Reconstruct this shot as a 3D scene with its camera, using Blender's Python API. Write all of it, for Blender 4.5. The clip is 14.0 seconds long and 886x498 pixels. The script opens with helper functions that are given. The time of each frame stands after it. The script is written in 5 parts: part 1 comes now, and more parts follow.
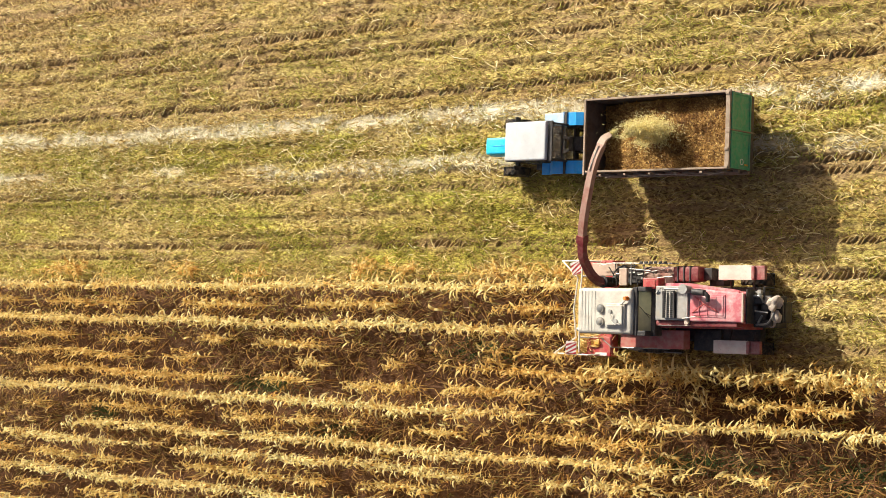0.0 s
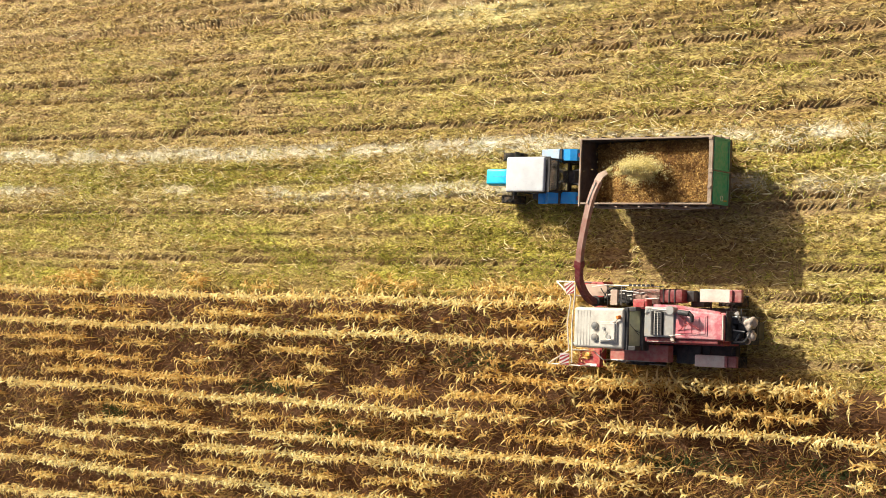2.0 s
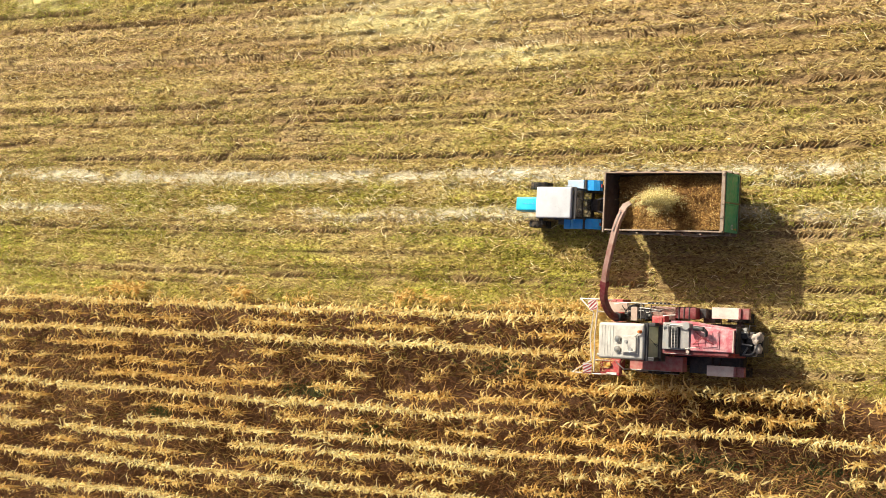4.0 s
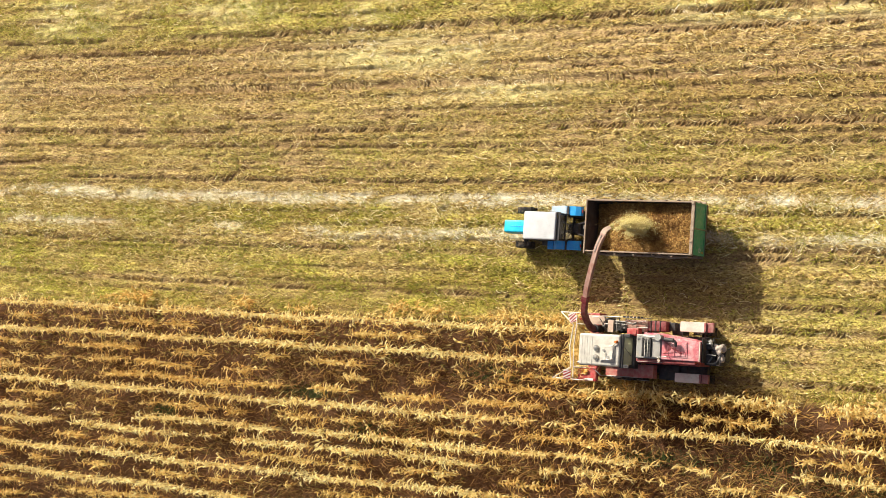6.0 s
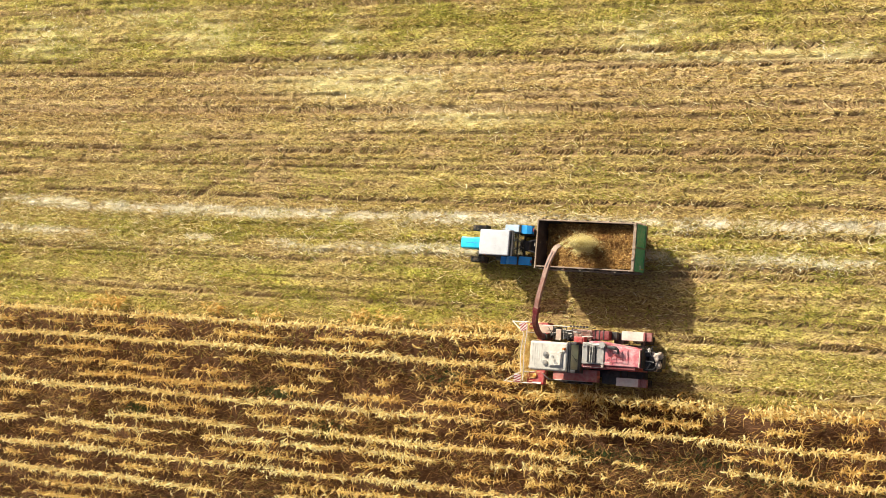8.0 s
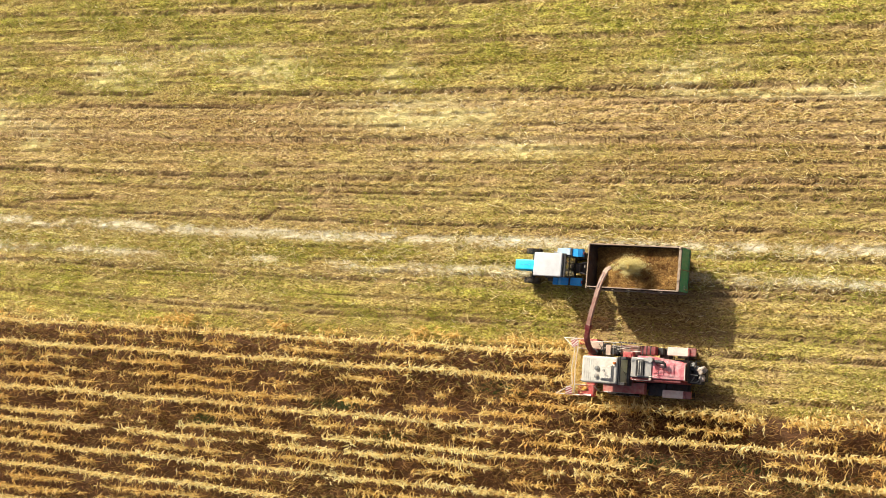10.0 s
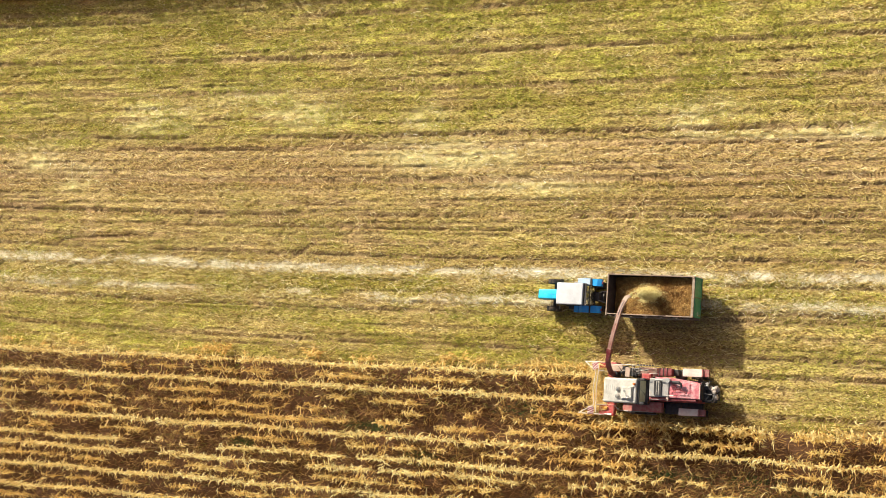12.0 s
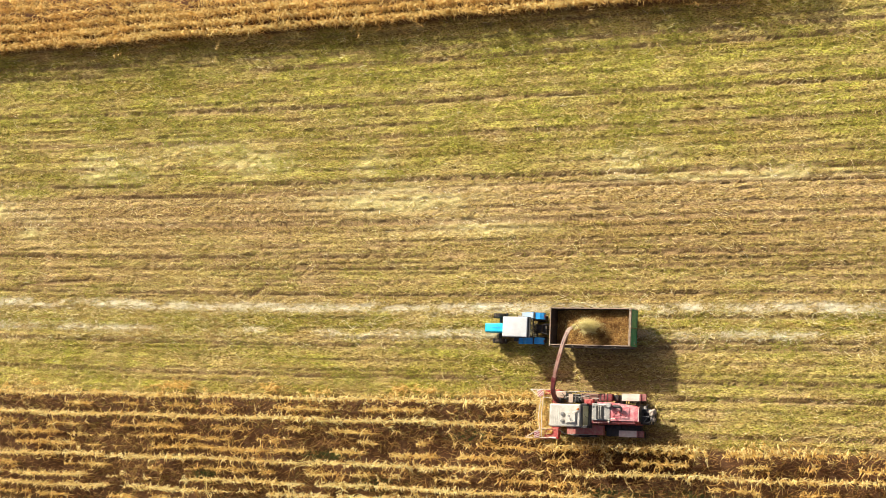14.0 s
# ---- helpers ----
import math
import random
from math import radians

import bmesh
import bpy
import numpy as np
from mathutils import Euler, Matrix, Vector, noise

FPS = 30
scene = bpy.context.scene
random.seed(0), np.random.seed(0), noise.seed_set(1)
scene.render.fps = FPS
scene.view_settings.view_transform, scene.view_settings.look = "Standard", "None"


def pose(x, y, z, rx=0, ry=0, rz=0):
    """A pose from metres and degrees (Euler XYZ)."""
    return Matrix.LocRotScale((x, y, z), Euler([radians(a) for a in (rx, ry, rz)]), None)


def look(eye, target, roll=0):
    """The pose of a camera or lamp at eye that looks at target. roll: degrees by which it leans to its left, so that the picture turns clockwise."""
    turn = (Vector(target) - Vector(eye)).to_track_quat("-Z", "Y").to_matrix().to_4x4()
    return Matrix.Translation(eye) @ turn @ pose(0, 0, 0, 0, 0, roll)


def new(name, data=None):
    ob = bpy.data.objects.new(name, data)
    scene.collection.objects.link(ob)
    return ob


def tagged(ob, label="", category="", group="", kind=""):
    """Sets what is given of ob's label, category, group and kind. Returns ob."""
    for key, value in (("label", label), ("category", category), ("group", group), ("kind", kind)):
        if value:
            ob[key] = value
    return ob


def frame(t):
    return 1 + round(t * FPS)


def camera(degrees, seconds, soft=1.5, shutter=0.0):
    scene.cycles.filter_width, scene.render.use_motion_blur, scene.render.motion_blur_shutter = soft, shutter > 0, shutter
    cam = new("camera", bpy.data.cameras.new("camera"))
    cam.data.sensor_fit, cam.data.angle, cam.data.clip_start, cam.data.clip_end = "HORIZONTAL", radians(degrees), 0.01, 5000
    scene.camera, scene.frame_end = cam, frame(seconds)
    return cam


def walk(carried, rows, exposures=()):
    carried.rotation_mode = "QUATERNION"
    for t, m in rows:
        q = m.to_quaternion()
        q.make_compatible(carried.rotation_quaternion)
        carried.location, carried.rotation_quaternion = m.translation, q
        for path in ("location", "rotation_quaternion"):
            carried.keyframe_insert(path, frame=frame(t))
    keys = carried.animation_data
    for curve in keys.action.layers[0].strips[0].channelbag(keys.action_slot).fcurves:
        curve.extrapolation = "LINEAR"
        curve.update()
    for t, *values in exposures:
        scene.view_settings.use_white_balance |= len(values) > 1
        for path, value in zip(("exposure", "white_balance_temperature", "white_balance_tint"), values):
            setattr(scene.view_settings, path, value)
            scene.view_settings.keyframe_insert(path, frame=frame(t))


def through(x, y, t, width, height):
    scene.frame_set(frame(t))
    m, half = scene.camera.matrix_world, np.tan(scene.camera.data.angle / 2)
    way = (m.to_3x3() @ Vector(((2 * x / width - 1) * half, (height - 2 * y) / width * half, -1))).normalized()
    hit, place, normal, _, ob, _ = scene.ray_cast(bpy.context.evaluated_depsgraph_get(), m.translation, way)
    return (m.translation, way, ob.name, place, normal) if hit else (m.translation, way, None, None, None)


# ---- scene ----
cam = camera(28.93, 14.0, soft=0.65)
PATH = [
    (0, pose(41.885, -2.159, 53.149, 3.551, 40.050, 1.738)),
    (0.5, pose(42.150, -1.696, 55.111, 3.188, 38.048, 1.674)),
    (1, pose(42.396, -1.397, 57.182, 3.116, 37.681, 1.794)),
    (1.5, pose(42.776, -1.311, 59.415, 3.278, 37.489, 2.008)),
    (2, pose(43.283, -1.082, 61.650, 3.318, 36.769, 2.206)),
    (2.5, pose(43.731, -0.769, 63.865, 3.209, 35.215, 2.252)),
    (3, pose(44.024, -0.638, 66.044, 3.252, 34.968, 2.368)),
    (3.5, pose(44.378, -0.606, 68.255, 3.452, 34.989, 2.555)),
    (4, pose(44.841, -0.750, 70.698, 3.733, 34.968, 2.742)),
    (6.5, pose(47.738, -1.550, 82.486, 5.223, 31.312, 4.084)),
    (7, pose(48.292, -1.592, 84.768, 5.343, 30.218, 4.239)),
    (9.5, pose(49.114, -2.442, 95.629, 6.259, 28.908, 4.787)),
    (10, pose(49.161, -2.682, 97.828, 6.492, 28.908, 4.671)),
    (10.5, pose(49.157, -2.971, 100.091, 6.763, 28.844, 4.445)),
    (11, pose(49.210, -3.254, 102.466, 6.955, 28.737, 4.213)),
    (11.5, pose(49.249, -3.453, 104.862, 7.097, 28.437, 4.069)),
    (12, pose(49.310, -3.583, 107.273, 7.164, 27.706, 3.891)),
    (12.5, pose(49.322, -3.664, 109.659, 7.221, 26.702, 3.745)),
    (13, pose(49.279, -3.774, 112.042, 7.261, 25.693, 3.466)),
    (13.5, pose(49.190, -3.977, 114.464, 7.335, 24.847, 2.889)),
    (14, pose(49.125, -4.213, 116.945, 7.490, 24.130, 2.139)),
]
walk(cam, PATH, exposures=((0, 0.42), (14, 0.42)))

# ---- the light, the exposure ----
world = bpy.data.worlds.new("sky")
scene.world = world
world.use_nodes = True
_wn = world.node_tree.nodes
_sky = _wn.new("ShaderNodeTexSky")
_sky.sky_type = "NISHITA"
_sky.sun_disc = False
SUN_TO = Vector((0.97, -1.16, -1.0)).normalized()      # the way the sunlight travels
_sky.sun_elevation = math.asin(-SUN_TO.z)
_sky.sun_rotation = math.atan2(-SUN_TO.x, -SUN_TO.y)
_sky.air_density, _sky.dust_density, _sky.ozone_density = 0.6, 7.0, 0.3
_wn["Background"].inputs["Strength"].default_value = 0.085
world.node_tree.links.new(_sky.outputs["Color"], _wn["Background"].inputs["Color"])

sun = new("sun", bpy.data.lights.new("sun", "SUN"))
sun.data.energy, sun.data.angle, sun.data.color = 5.0, radians(1.0), (0.99, 0.955, 0.83)
sun.matrix_world = look((-30, 40, 50), Vector((-30, 40, 50)) + SUN_TO)


# ---- materials ----
class Tree:
    """A short way to write a node material."""

    def __init__(self, name):
        self.mat = bpy.data.materials.new(name)
        self.mat.use_nodes = True
        self.nodes, self.links = self.mat.node_tree.nodes, self.mat.node_tree.links
        self.bsdf = self.nodes["Principled BSDF"]
        self.out = self.nodes["Material Output"]
        self.coord = self.nodes.new("ShaderNodeTexCoord")

    def add(self, kind, **inputs):
        n = self.nodes.new(kind)
        for key, value in inputs.items():
            self.put(n.inputs[key.replace("_", " ")], value)
        return n

    def put(self, socket, value):
        if isinstance(value, bpy.types.NodeSocket):
            self.links.new(value, socket)
        else:
            socket.default_value = (*value, 1.0) if isinstance(value, tuple) and len(value) == 3 and socket.type == "RGBA" else value

    def stretched(self, sx, sy, sz, source="Object"):
        n = self.add("ShaderNodeMapping", Vector=self.coord.outputs[source])
        n.inputs["Scale"].default_value = (sx, sy, sz)
        return n.outputs["Vector"]

    def noise(self, scale, detail=3.0, rough=0.6, vector=None):
        n = self.add("ShaderNodeTexNoise", Scale=scale, Detail=detail, Roughness=rough,
                     Vector=vector or self.coord.outputs["Object"])
        return n.outputs["Fac"]

    def ramp(self, fac, *stops):
        n = self.add("ShaderNodeValToRGB", Fac=fac)
        while len(n.color_ramp.elements) < len(stops):
            n.color_ramp.elements.new(0.5)
        for e, (at, colour) in zip(n.color_ramp.elements, stops):
            e.position = at
            e.color = (*colour, 1.0) if isinstance(colour, tuple) else (colour, colour, colour, 1.0)
        return n.outputs["Color"]

    def mix(self, fac, a, b, blend="MIX"):
        n = self.nodes.new("ShaderNodeMix")
        n.data_type, n.blend_type = "RGBA", blend
        self.put(n.inputs[0], fac)
        self.put(n.inputs[6], a)
        self.put(n.inputs[7], b)
        return n.outputs[2]

    def attribute(self, name):
        n = self.nodes.new("ShaderNodeAttribute")
        n.attribute_name = name
        return n.outputs["Fac"]

    def bump(self, height, strength, distance=0.02):
        n = self.add("ShaderNodeBump", Height=height, Strength=strength, Distance=distance)
        self.put(self.bsdf.inputs["Normal"], n.outputs["Normal"])

    def done(self, colour, rough=0.6, metal=0.0, spec=0.4):
        self.put(self.bsdf.inputs["Base Color"], colour)
        self.put(self.bsdf.inputs["Roughness"], rough)
        self.put(self.bsdf.inputs["Metallic"], metal)
        self.put(self.bsdf.inputs["Specular IOR Level"], spec)
        return self.mat


def paint(name, colour, dust=(0.42, 0.33, 0.22), amount=0.35, rough=0.45, metal=0.0, spots=6.0, faded=None):
    """Old machine paint: faded patches, dust film, scratches and small dents."""
    t = Tree(name)
    faded = faded or tuple(min(1.0, c * 1.15 + 0.03) for c in colour)
    base = t.mix(t.ramp(t.noise(1.7, 4.0), (0.35, 0.0), (0.65, 1.0)), colour, faded)
    film = t.ramp(t.noise(spots, 6.0, 0.7), (0.42, 0.0), (0.72, amount * 1.6))
    base = t.mix(film, base, dust)
    chips = t.ramp(t.noise(28.0, 3.0, 0.7), (0.66, 0.0), (0.70, 0.6))
    base = t.mix(chips, base, (0.10, 0.07, 0.05))
    t.bump(t.noise(9.0, 5.0), 0.25, 0.01)
    return t.done(base, t.ramp(t.noise(5.0, 3.0), (0.3, rough - 0.1), (0.7, rough + 0.2)), metal)


M_BLUE = paint("blue_paint", (0.01, 0.33, 0.80), amount=0.08, rough=0.35)
M_CYAN = paint("cyan_hood_paint", (0.0, 0.50, 0.74), amount=0.05, rough=0.35)
M_FENDER_GLARE = paint("dusty_glare_blue_paint", (0.36, 0.50, 0.66), dust=(0.55, 0.52, 0.45), amount=0.5, spots=4.0)
M_ROOF = paint("white_roof_paint", (0.52, 0.52, 0.52), dust=(0.50, 0.47, 0.42), amount=0.15, rough=0.5, spots=2.5)
M_CREAM = paint("dusty_cream_roof_paint", (0.53, 0.495, 0.42), dust=(0.36, 0.31, 0.25), amount=0.45, rough=0.5, spots=2.5)
M_DARKRED = paint("dark_red_paint", (0.17, 0.010, 0.014), dust=(0.34, 0.20, 0.15), amount=0.3)
M_RED = paint("red_machine_paint", (0.36, 0.018, 0.02), amount=0.3)
M_PINK = paint("sun_faded_red_paint", (0.50, 0.11, 0.14), dust=(0.66, 0.46, 0.43), amount=0.65, spots=3.0, faded=(0.62, 0.17, 0.18))
M_PALE = paint("bleached_fender_paint", (0.60, 0.51, 0.43), dust=(0.56, 0.24, 0.19), amount=0.30, spots=3.0)
M_BOXRED = paint("faded_brick_red_paint", (0.48, 0.11, 0.085), dust=(0.55, 0.34, 0.25), amount=0.5, spots=3.5)
M_MAROON = paint("dusty_maroon_paint", (0.24, 0.045, 0.045), dust=(0.34, 0.20, 0.16), amount=0.6, spots=4.0)
M_WORN = paint("dusty_spout_paint", (0.33, 0.14, 0.10), dust=(0.46, 0.32, 0.24), amount=0.7, spots=2.5, faded=(0.42, 0.24, 0.19))
M_VENT = paint("dark_grey_vent", (0.15, 0.15, 0.14), amount=0.4)
M_TAN = paint("dusty_tan_plate", (0.44, 0.30, 0.22), dust=(0.52, 0.42, 0.30), amount=0.5)
M_GREY = paint("grey_deck_paint", (0.30, 0.30, 0.285), amount=0.4)
M_BLACK = paint("black_chassis_paint", (0.018, 0.016, 0.016), dust=(0.16, 0.12, 0.09), amount=0.25, rough=0.55)
M_STEEL = paint("dull_bare_steel", (0.36, 0.34, 0.31), amount=0.3, metal=0.6)
M_WHITE = paint("white_tube_paint", (0.72, 0.66, 0.56), amount=0.35)
M_GREEN = paint("green_tailgate_paint", (0.045, 0.36, 0.18), dust=(0.34, 0.38, 0.26), amount=0.35, faded=(0.09, 0.42, 0.22))
M_RUST = paint("rusty_trailer_steel", (0.075, 0.052, 0.04), dust=(0.20, 0.13, 0.08), amount=0.4, rough=0.7)
M_RIM = paint("scuffed_rim_steel", (0.30, 0.22, 0.15), dust=(0.22, 0.14, 0.09), amount=0.5, rough=0.6)
M_YELLOW = paint("yellow_guard_paint", (0.62, 0.28, 0.02), amount=0.3)
M_ORANGE = paint("orange_beacon_plastic", (0.80, 0.20, 0.02), amount=0.1, rough=0.25)
M_BAG = paint("pale_sacking", (0.50, 0.41, 0.33), dust=(0.25, 0.18, 0.13), amount=0.5, rough=0.9)
M_STRIPE_W = paint("white_warning_paint", (0.75, 0.70, 0.64), amount=0.2)
M_STRIPE_R = paint("red_warning_paint", (0.42, 0.03, 0.04), amount=0.2)
M_INTERIOR = paint("cab_trim", (0.30, 0.29, 0.22), amount=0.3, rough=0.8)


def rubber():
    t = Tree("tyre_rubber")
    mud = t.ramp(t.noise(5.0, 5.0), (0.42, 0.0), (0.65, 0.75))
    t.bump(t.noise(24.0, 3.0), 0.3, 0.01)
    return t.done(t.mix(mud, (0.02, 0.019, 0.018), (0.16, 0.11, 0.065)), 0.85)


def glass(name, least, most):
    t = Tree(name)
    clear = t.add("ShaderNodeBsdfTransparent", Color=(0.45, 0.48, 0.42))
    gloss = t.add("ShaderNodeBsdfGlossy", Color=(0.9, 0.9, 0.9), Roughness=0.06)
    dirt_sheen = t.add("ShaderNodeBsdfDiffuse", Color=(0.80, 0.76, 0.52))
    fres = t.add("ShaderNodeFresnel", IOR=1.5)
    one = t.nodes.new("ShaderNodeMixShader")
    t.put(one.inputs[0], fres.outputs[0])
    t.links.new(clear.outputs[0], one.inputs[1])
    t.links.new(gloss.outputs[0], one.inputs[2])
    two = t.nodes.new("ShaderNodeMixShader")
    t.put(two.inputs[0], t.ramp(t.noise(3.0, 5.0), (0.35, least), (0.75, most)))
    t.links.new(one.outputs[0], two.inputs[1])
    t.links.new(dirt_sheen.outputs[0], two.inputs[2])
    t.links.new(two.outputs[0], t.out.inputs["Surface"])
    return t.mat


def leafy(name, stops, through, rough=0.7, blotch=0.0, turned=0.0, worn=(0.80, 0.62, 0.42), clump=0.0):
    """Thin plant matter: a colour for each blade, and light that passes through it."""
    t = Tree(name)
    rnd = t.nodes.new("ShaderNodeNewGeometry").outputs["Random Per Island"]
    if clump:      # leaves of one tuft resemble each other
        tuft = t.ramp(t.noise(1.0, 2.0, 0.6, t.stretched(4.5, 7.5, 3.0)), (0.36, 0.0), (0.64, 1.0))
        rnd = t.mix(clump, rnd, tuft)
    colour = t.ramp(rnd, *stops)
    colour = t.mix(t.ramp(t.noise(0.35, 3.0), (0.35, 0.0), (0.7, 0.5)), colour,
                   t.mix(1.0, colour, worn, "MULTIPLY"))
    colour = t.mix(t.ramp(t.noise(0.11, 2.0), (0.42, 0.0), (0.62, turned)), colour, t.mix(1.0, colour, (0.86, 0.66, 0.40), "MULTIPLY"))
    colour = t.mix(t.ramp(t.noise(18.0, 3.0), (0.45, 0.0), (0.7, 0.30)), colour, t.mix(1.0, colour, (0.45, 0.36, 0.25), "MULTIPLY"))
    colour = t.mix(t.ramp(t.noise(2.4, 4.0), (0.45, 0.0), (0.65, blotch)), colour, t.mix(1.0, colour, (0.40, 0.30, 0.20), "MULTIPLY"))
    t.done(colour, rough, 0.0, 0.3)
    thin = t.add("ShaderNodeBsdfTranslucent", Color=colour)
    both = t.nodes.new("ShaderNodeMixShader")
    t.put(both.inputs[0], through)
    t.links.new(t.bsdf.outputs[0], both.inputs[1])
    t.links.new(thin.outputs[0], both.inputs[2])
    t.links.new(both.outputs[0], t.out.inputs["Surface"])
    return t.mat


# The rear pane's bright reflection is put into a thick pale film, over its dust.
M_RUBBER, M_GLASS, M_SHEEN_GLASS = rubber(), glass("cab_glass", 0.02, 0.18), glass("sheen_and_dust_rear_glass", 0.70, 0.95)
M_MAIZE = leafy("dry_maize_leaf", ((0.0, (0.60, 0.36, 0.10)), (0.12, (0.80, 0.62, 0.23)), (0.45, (0.93, 0.79, 0.34)),
                                   (0.85, (0.96, 0.88, 0.50)), (1.0, (0.76, 0.64, 0.20))), 0.40, clump=0.35, turned=0.35, worn=(0.92, 0.80, 0.58))
M_THIN = leafy("orange_maize_leaf", ((0.0, (0.42, 0.20, 0.05)), (0.25, (0.72, 0.50, 0.15)), (0.6, (0.88, 0.68, 0.25)),
                                     (0.9, (0.95, 0.85, 0.44)), (1.0, (0.60, 0.52, 0.14))), 0.40, clump=0.4, turned=0.45, worn=(0.90, 0.76, 0.52))
M_NORTH = leafy("amber_maize_leaf", ((0.0, (0.46, 0.22, 0.05)), (0.25, (0.74, 0.50, 0.15)), (0.6, (0.90, 0.72, 0.28)), (1.0, (0.95, 0.85, 0.46))), 0.30, clump=0.6, turned=0.4,
                worn=(0.90, 0.76, 0.52))
M_LOWLEAF = leafy("dead_lower_leaf", ((0.0, (0.30, 0.14, 0.04)), (0.4, (0.62, 0.37, 0.10)), (0.8, (0.82, 0.60, 0.19)), (1.0, (0.90, 0.72, 0.30))), 0.35, clump=0.4, worn=(0.90, 0.76, 0.58))
M_LODGED = leafy("brown_fallen_maize", ((0.0, (0.12, 0.055, 0.022)), (0.5, (0.25, 0.12, 0.042)), (0.85, (0.66, 0.41, 0.12)),
                                        (1.0, (0.24, 0.23, 0.06))), 0.25, worn=(0.85, 0.75, 0.65))
M_STRAW = leafy("straw_litter", ((0.0, (0.26, 0.155, 0.05)), (0.35, (0.48, 0.345, 0.11)), (0.7, (0.66, 0.52, 0.19)),
                                 (1.0, (0.90, 0.79, 0.42))), 0.2, clump=0.6)
M_STALK = leafy("pale_maize_stalk", ((0.0, (0.62, 0.50, 0.20)), (0.5, (0.82, 0.72, 0.38)), (1.0, (0.95, 0.89, 0.62))), 0.15, clump=0.4)
M_CHAFF = leafy("pale_chaff", ((0.0, (0.70, 0.60, 0.34)), (0.5, (0.88, 0.82, 0.60)), (1.0, (0.96, 0.93, 0.80))), 0.1)
M_WEED = leafy("stubble_weeds", ((0.0, (0.10, 0.15, 0.015)), (0.35, (0.31, 0.33, 0.04)), (0.75, (0.54, 0.51, 0.085)),
                                 (1.0, (0.72, 0.62, 0.15))), 0.35, clump=0.6)
M_DARKWEED = leafy("dark_green_weeds", ((0.0, (0.03, 0.06, 0.02)), (0.6, (0.08, 0.14, 0.04)), (1.0, (0.20, 0.24, 0.07))), 0.3)
M_CHOP = leafy("chopped_maize", ((0.0, (0.12, 0.06, 0.02)), (0.45, (0.38, 0.20, 0.05)), (0.78, (0.60, 0.36, 0.095)),
                                 (1.0, (0.86, 0.62, 0.22))), 0.1, 0.7, 0.8)
M_FRESH = leafy("fresh_chopped_maize", ((0.0, (0.70, 0.60, 0.20)), (0.6, (0.84, 0.75, 0.34)), (1.0, (0.93, 0.87, 0.54))), 0.25, clump=0.5)


def soil():
    """Field soil: brown earth, dry stubble residue in streaks along the rows, green regrowth and pale chaff."""
    t = Tree("stubble_soil")
    green, chaff, rut, crop, row = (t.attribute(n) for n in ("green", "chaff", "rut", "crop", "row"))
    pale = t.attribute("pale")
    mid = t.noise(1.0, 2.0, 0.6, t.stretched(4.6, 9.0, 1.0))
    streak = t.noise(1.0, 5.0, 0.7, t.stretched(2.4, 9.0, 1.0))
    fine = t.noise(1.0, 4.0, 0.75, t.stretched(9.0, 26.0, 1.0))
    patch = t.noise(0.22, 4.0, 0.6)
    earth = t.mix(patch, (0.24, 0.155, 0.08), (0.58, 0.42, 0.235))
    residue = t.mix(t.ramp(fine, (0.42, 0.0), (0.60, 1.0)), (0.22, 0.15, 0.045), (0.76, 0.62, 0.23))
    cover = t.ramp(streak, (0.43, 0.0), (0.55, 1.0))
    base = t.mix(t.mix(0.6, cover, row, "MULTIPLY"), earth, residue)
    weeds = t.mix(t.ramp(fine, (0.38, 0.0), (0.62, 1.0)), (0.16, 0.15, 0.025), (0.60, 0.58, 0.10))
    base = t.mix(green, base, weeds)
    # Random mottle, dark in the bump's hollows: small clod shadows put into the colour.
    base = t.mix(1.0, base, t.ramp(mid, (0.38, (0.44, 0.37, 0.28)), (0.50, (0.95, 0.93, 0.88)), (0.62, (1.26, 1.25, 1.12))), "MULTIPLY")
    base = t.mix(1.0, base, t.ramp(t.attribute("band"), (0.30, (0.76, 0.70, 0.63)), (0.50, (0.98, 0.97, 0.95)), (0.68, (1.17, 1.15, 1.13))), "MULTIPLY")
    base = t.mix(pale, base, t.mix(t.ramp(fine, (0.3, 0.0), (0.6, 1.0)), (0.50, 0.42, 0.14), (0.80, 0.70, 0.30)))
    base = t.mix(rut, base, t.mix(t.ramp(fine, (0.35, 0.0), (0.65, 1.0)), (0.13, 0.075, 0.038), (0.40, 0.255, 0.125)))
    base = t.mix(chaff, base, t.mix(t.ramp(fine, (0.3, 0.0), (0.6, 1.0)), (0.56, 0.46, 0.25), (0.92, 0.87, 0.68)))
    # Dark litter soil under the maize; shade between the rows is put into its colour.
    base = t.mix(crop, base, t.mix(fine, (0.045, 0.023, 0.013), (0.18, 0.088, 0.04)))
    lumps = t.mix(0.5, t.noise(22.0, 5.0, 0.75), streak)
    t.bump(t.mix(0.5, lumps, mid), 1.0, 0.11)
    return t.done(base, 0.95, 0.0, 0.15)


def clods():
    t = Tree("squeezed_earth")
    rnd = t.nodes.new("ShaderNodeNewGeometry").outputs["Random Per Island"]
    t.bump(t.noise(40.0, 3.0), 0.5, 0.02)
    return t.done(t.mix(t.noise(6.0, 4.0), t.ramp(rnd, (0.0, (0.24, 0.15, 0.075)), (0.6, (0.40, 0.28, 0.12)), (1.0, (0.54, 0.42, 0.18))), (0.36, 0.25, 0.11)), 0.95, 0.0, 0.15)


M_SOIL, M_CLOD = soil(), clods()


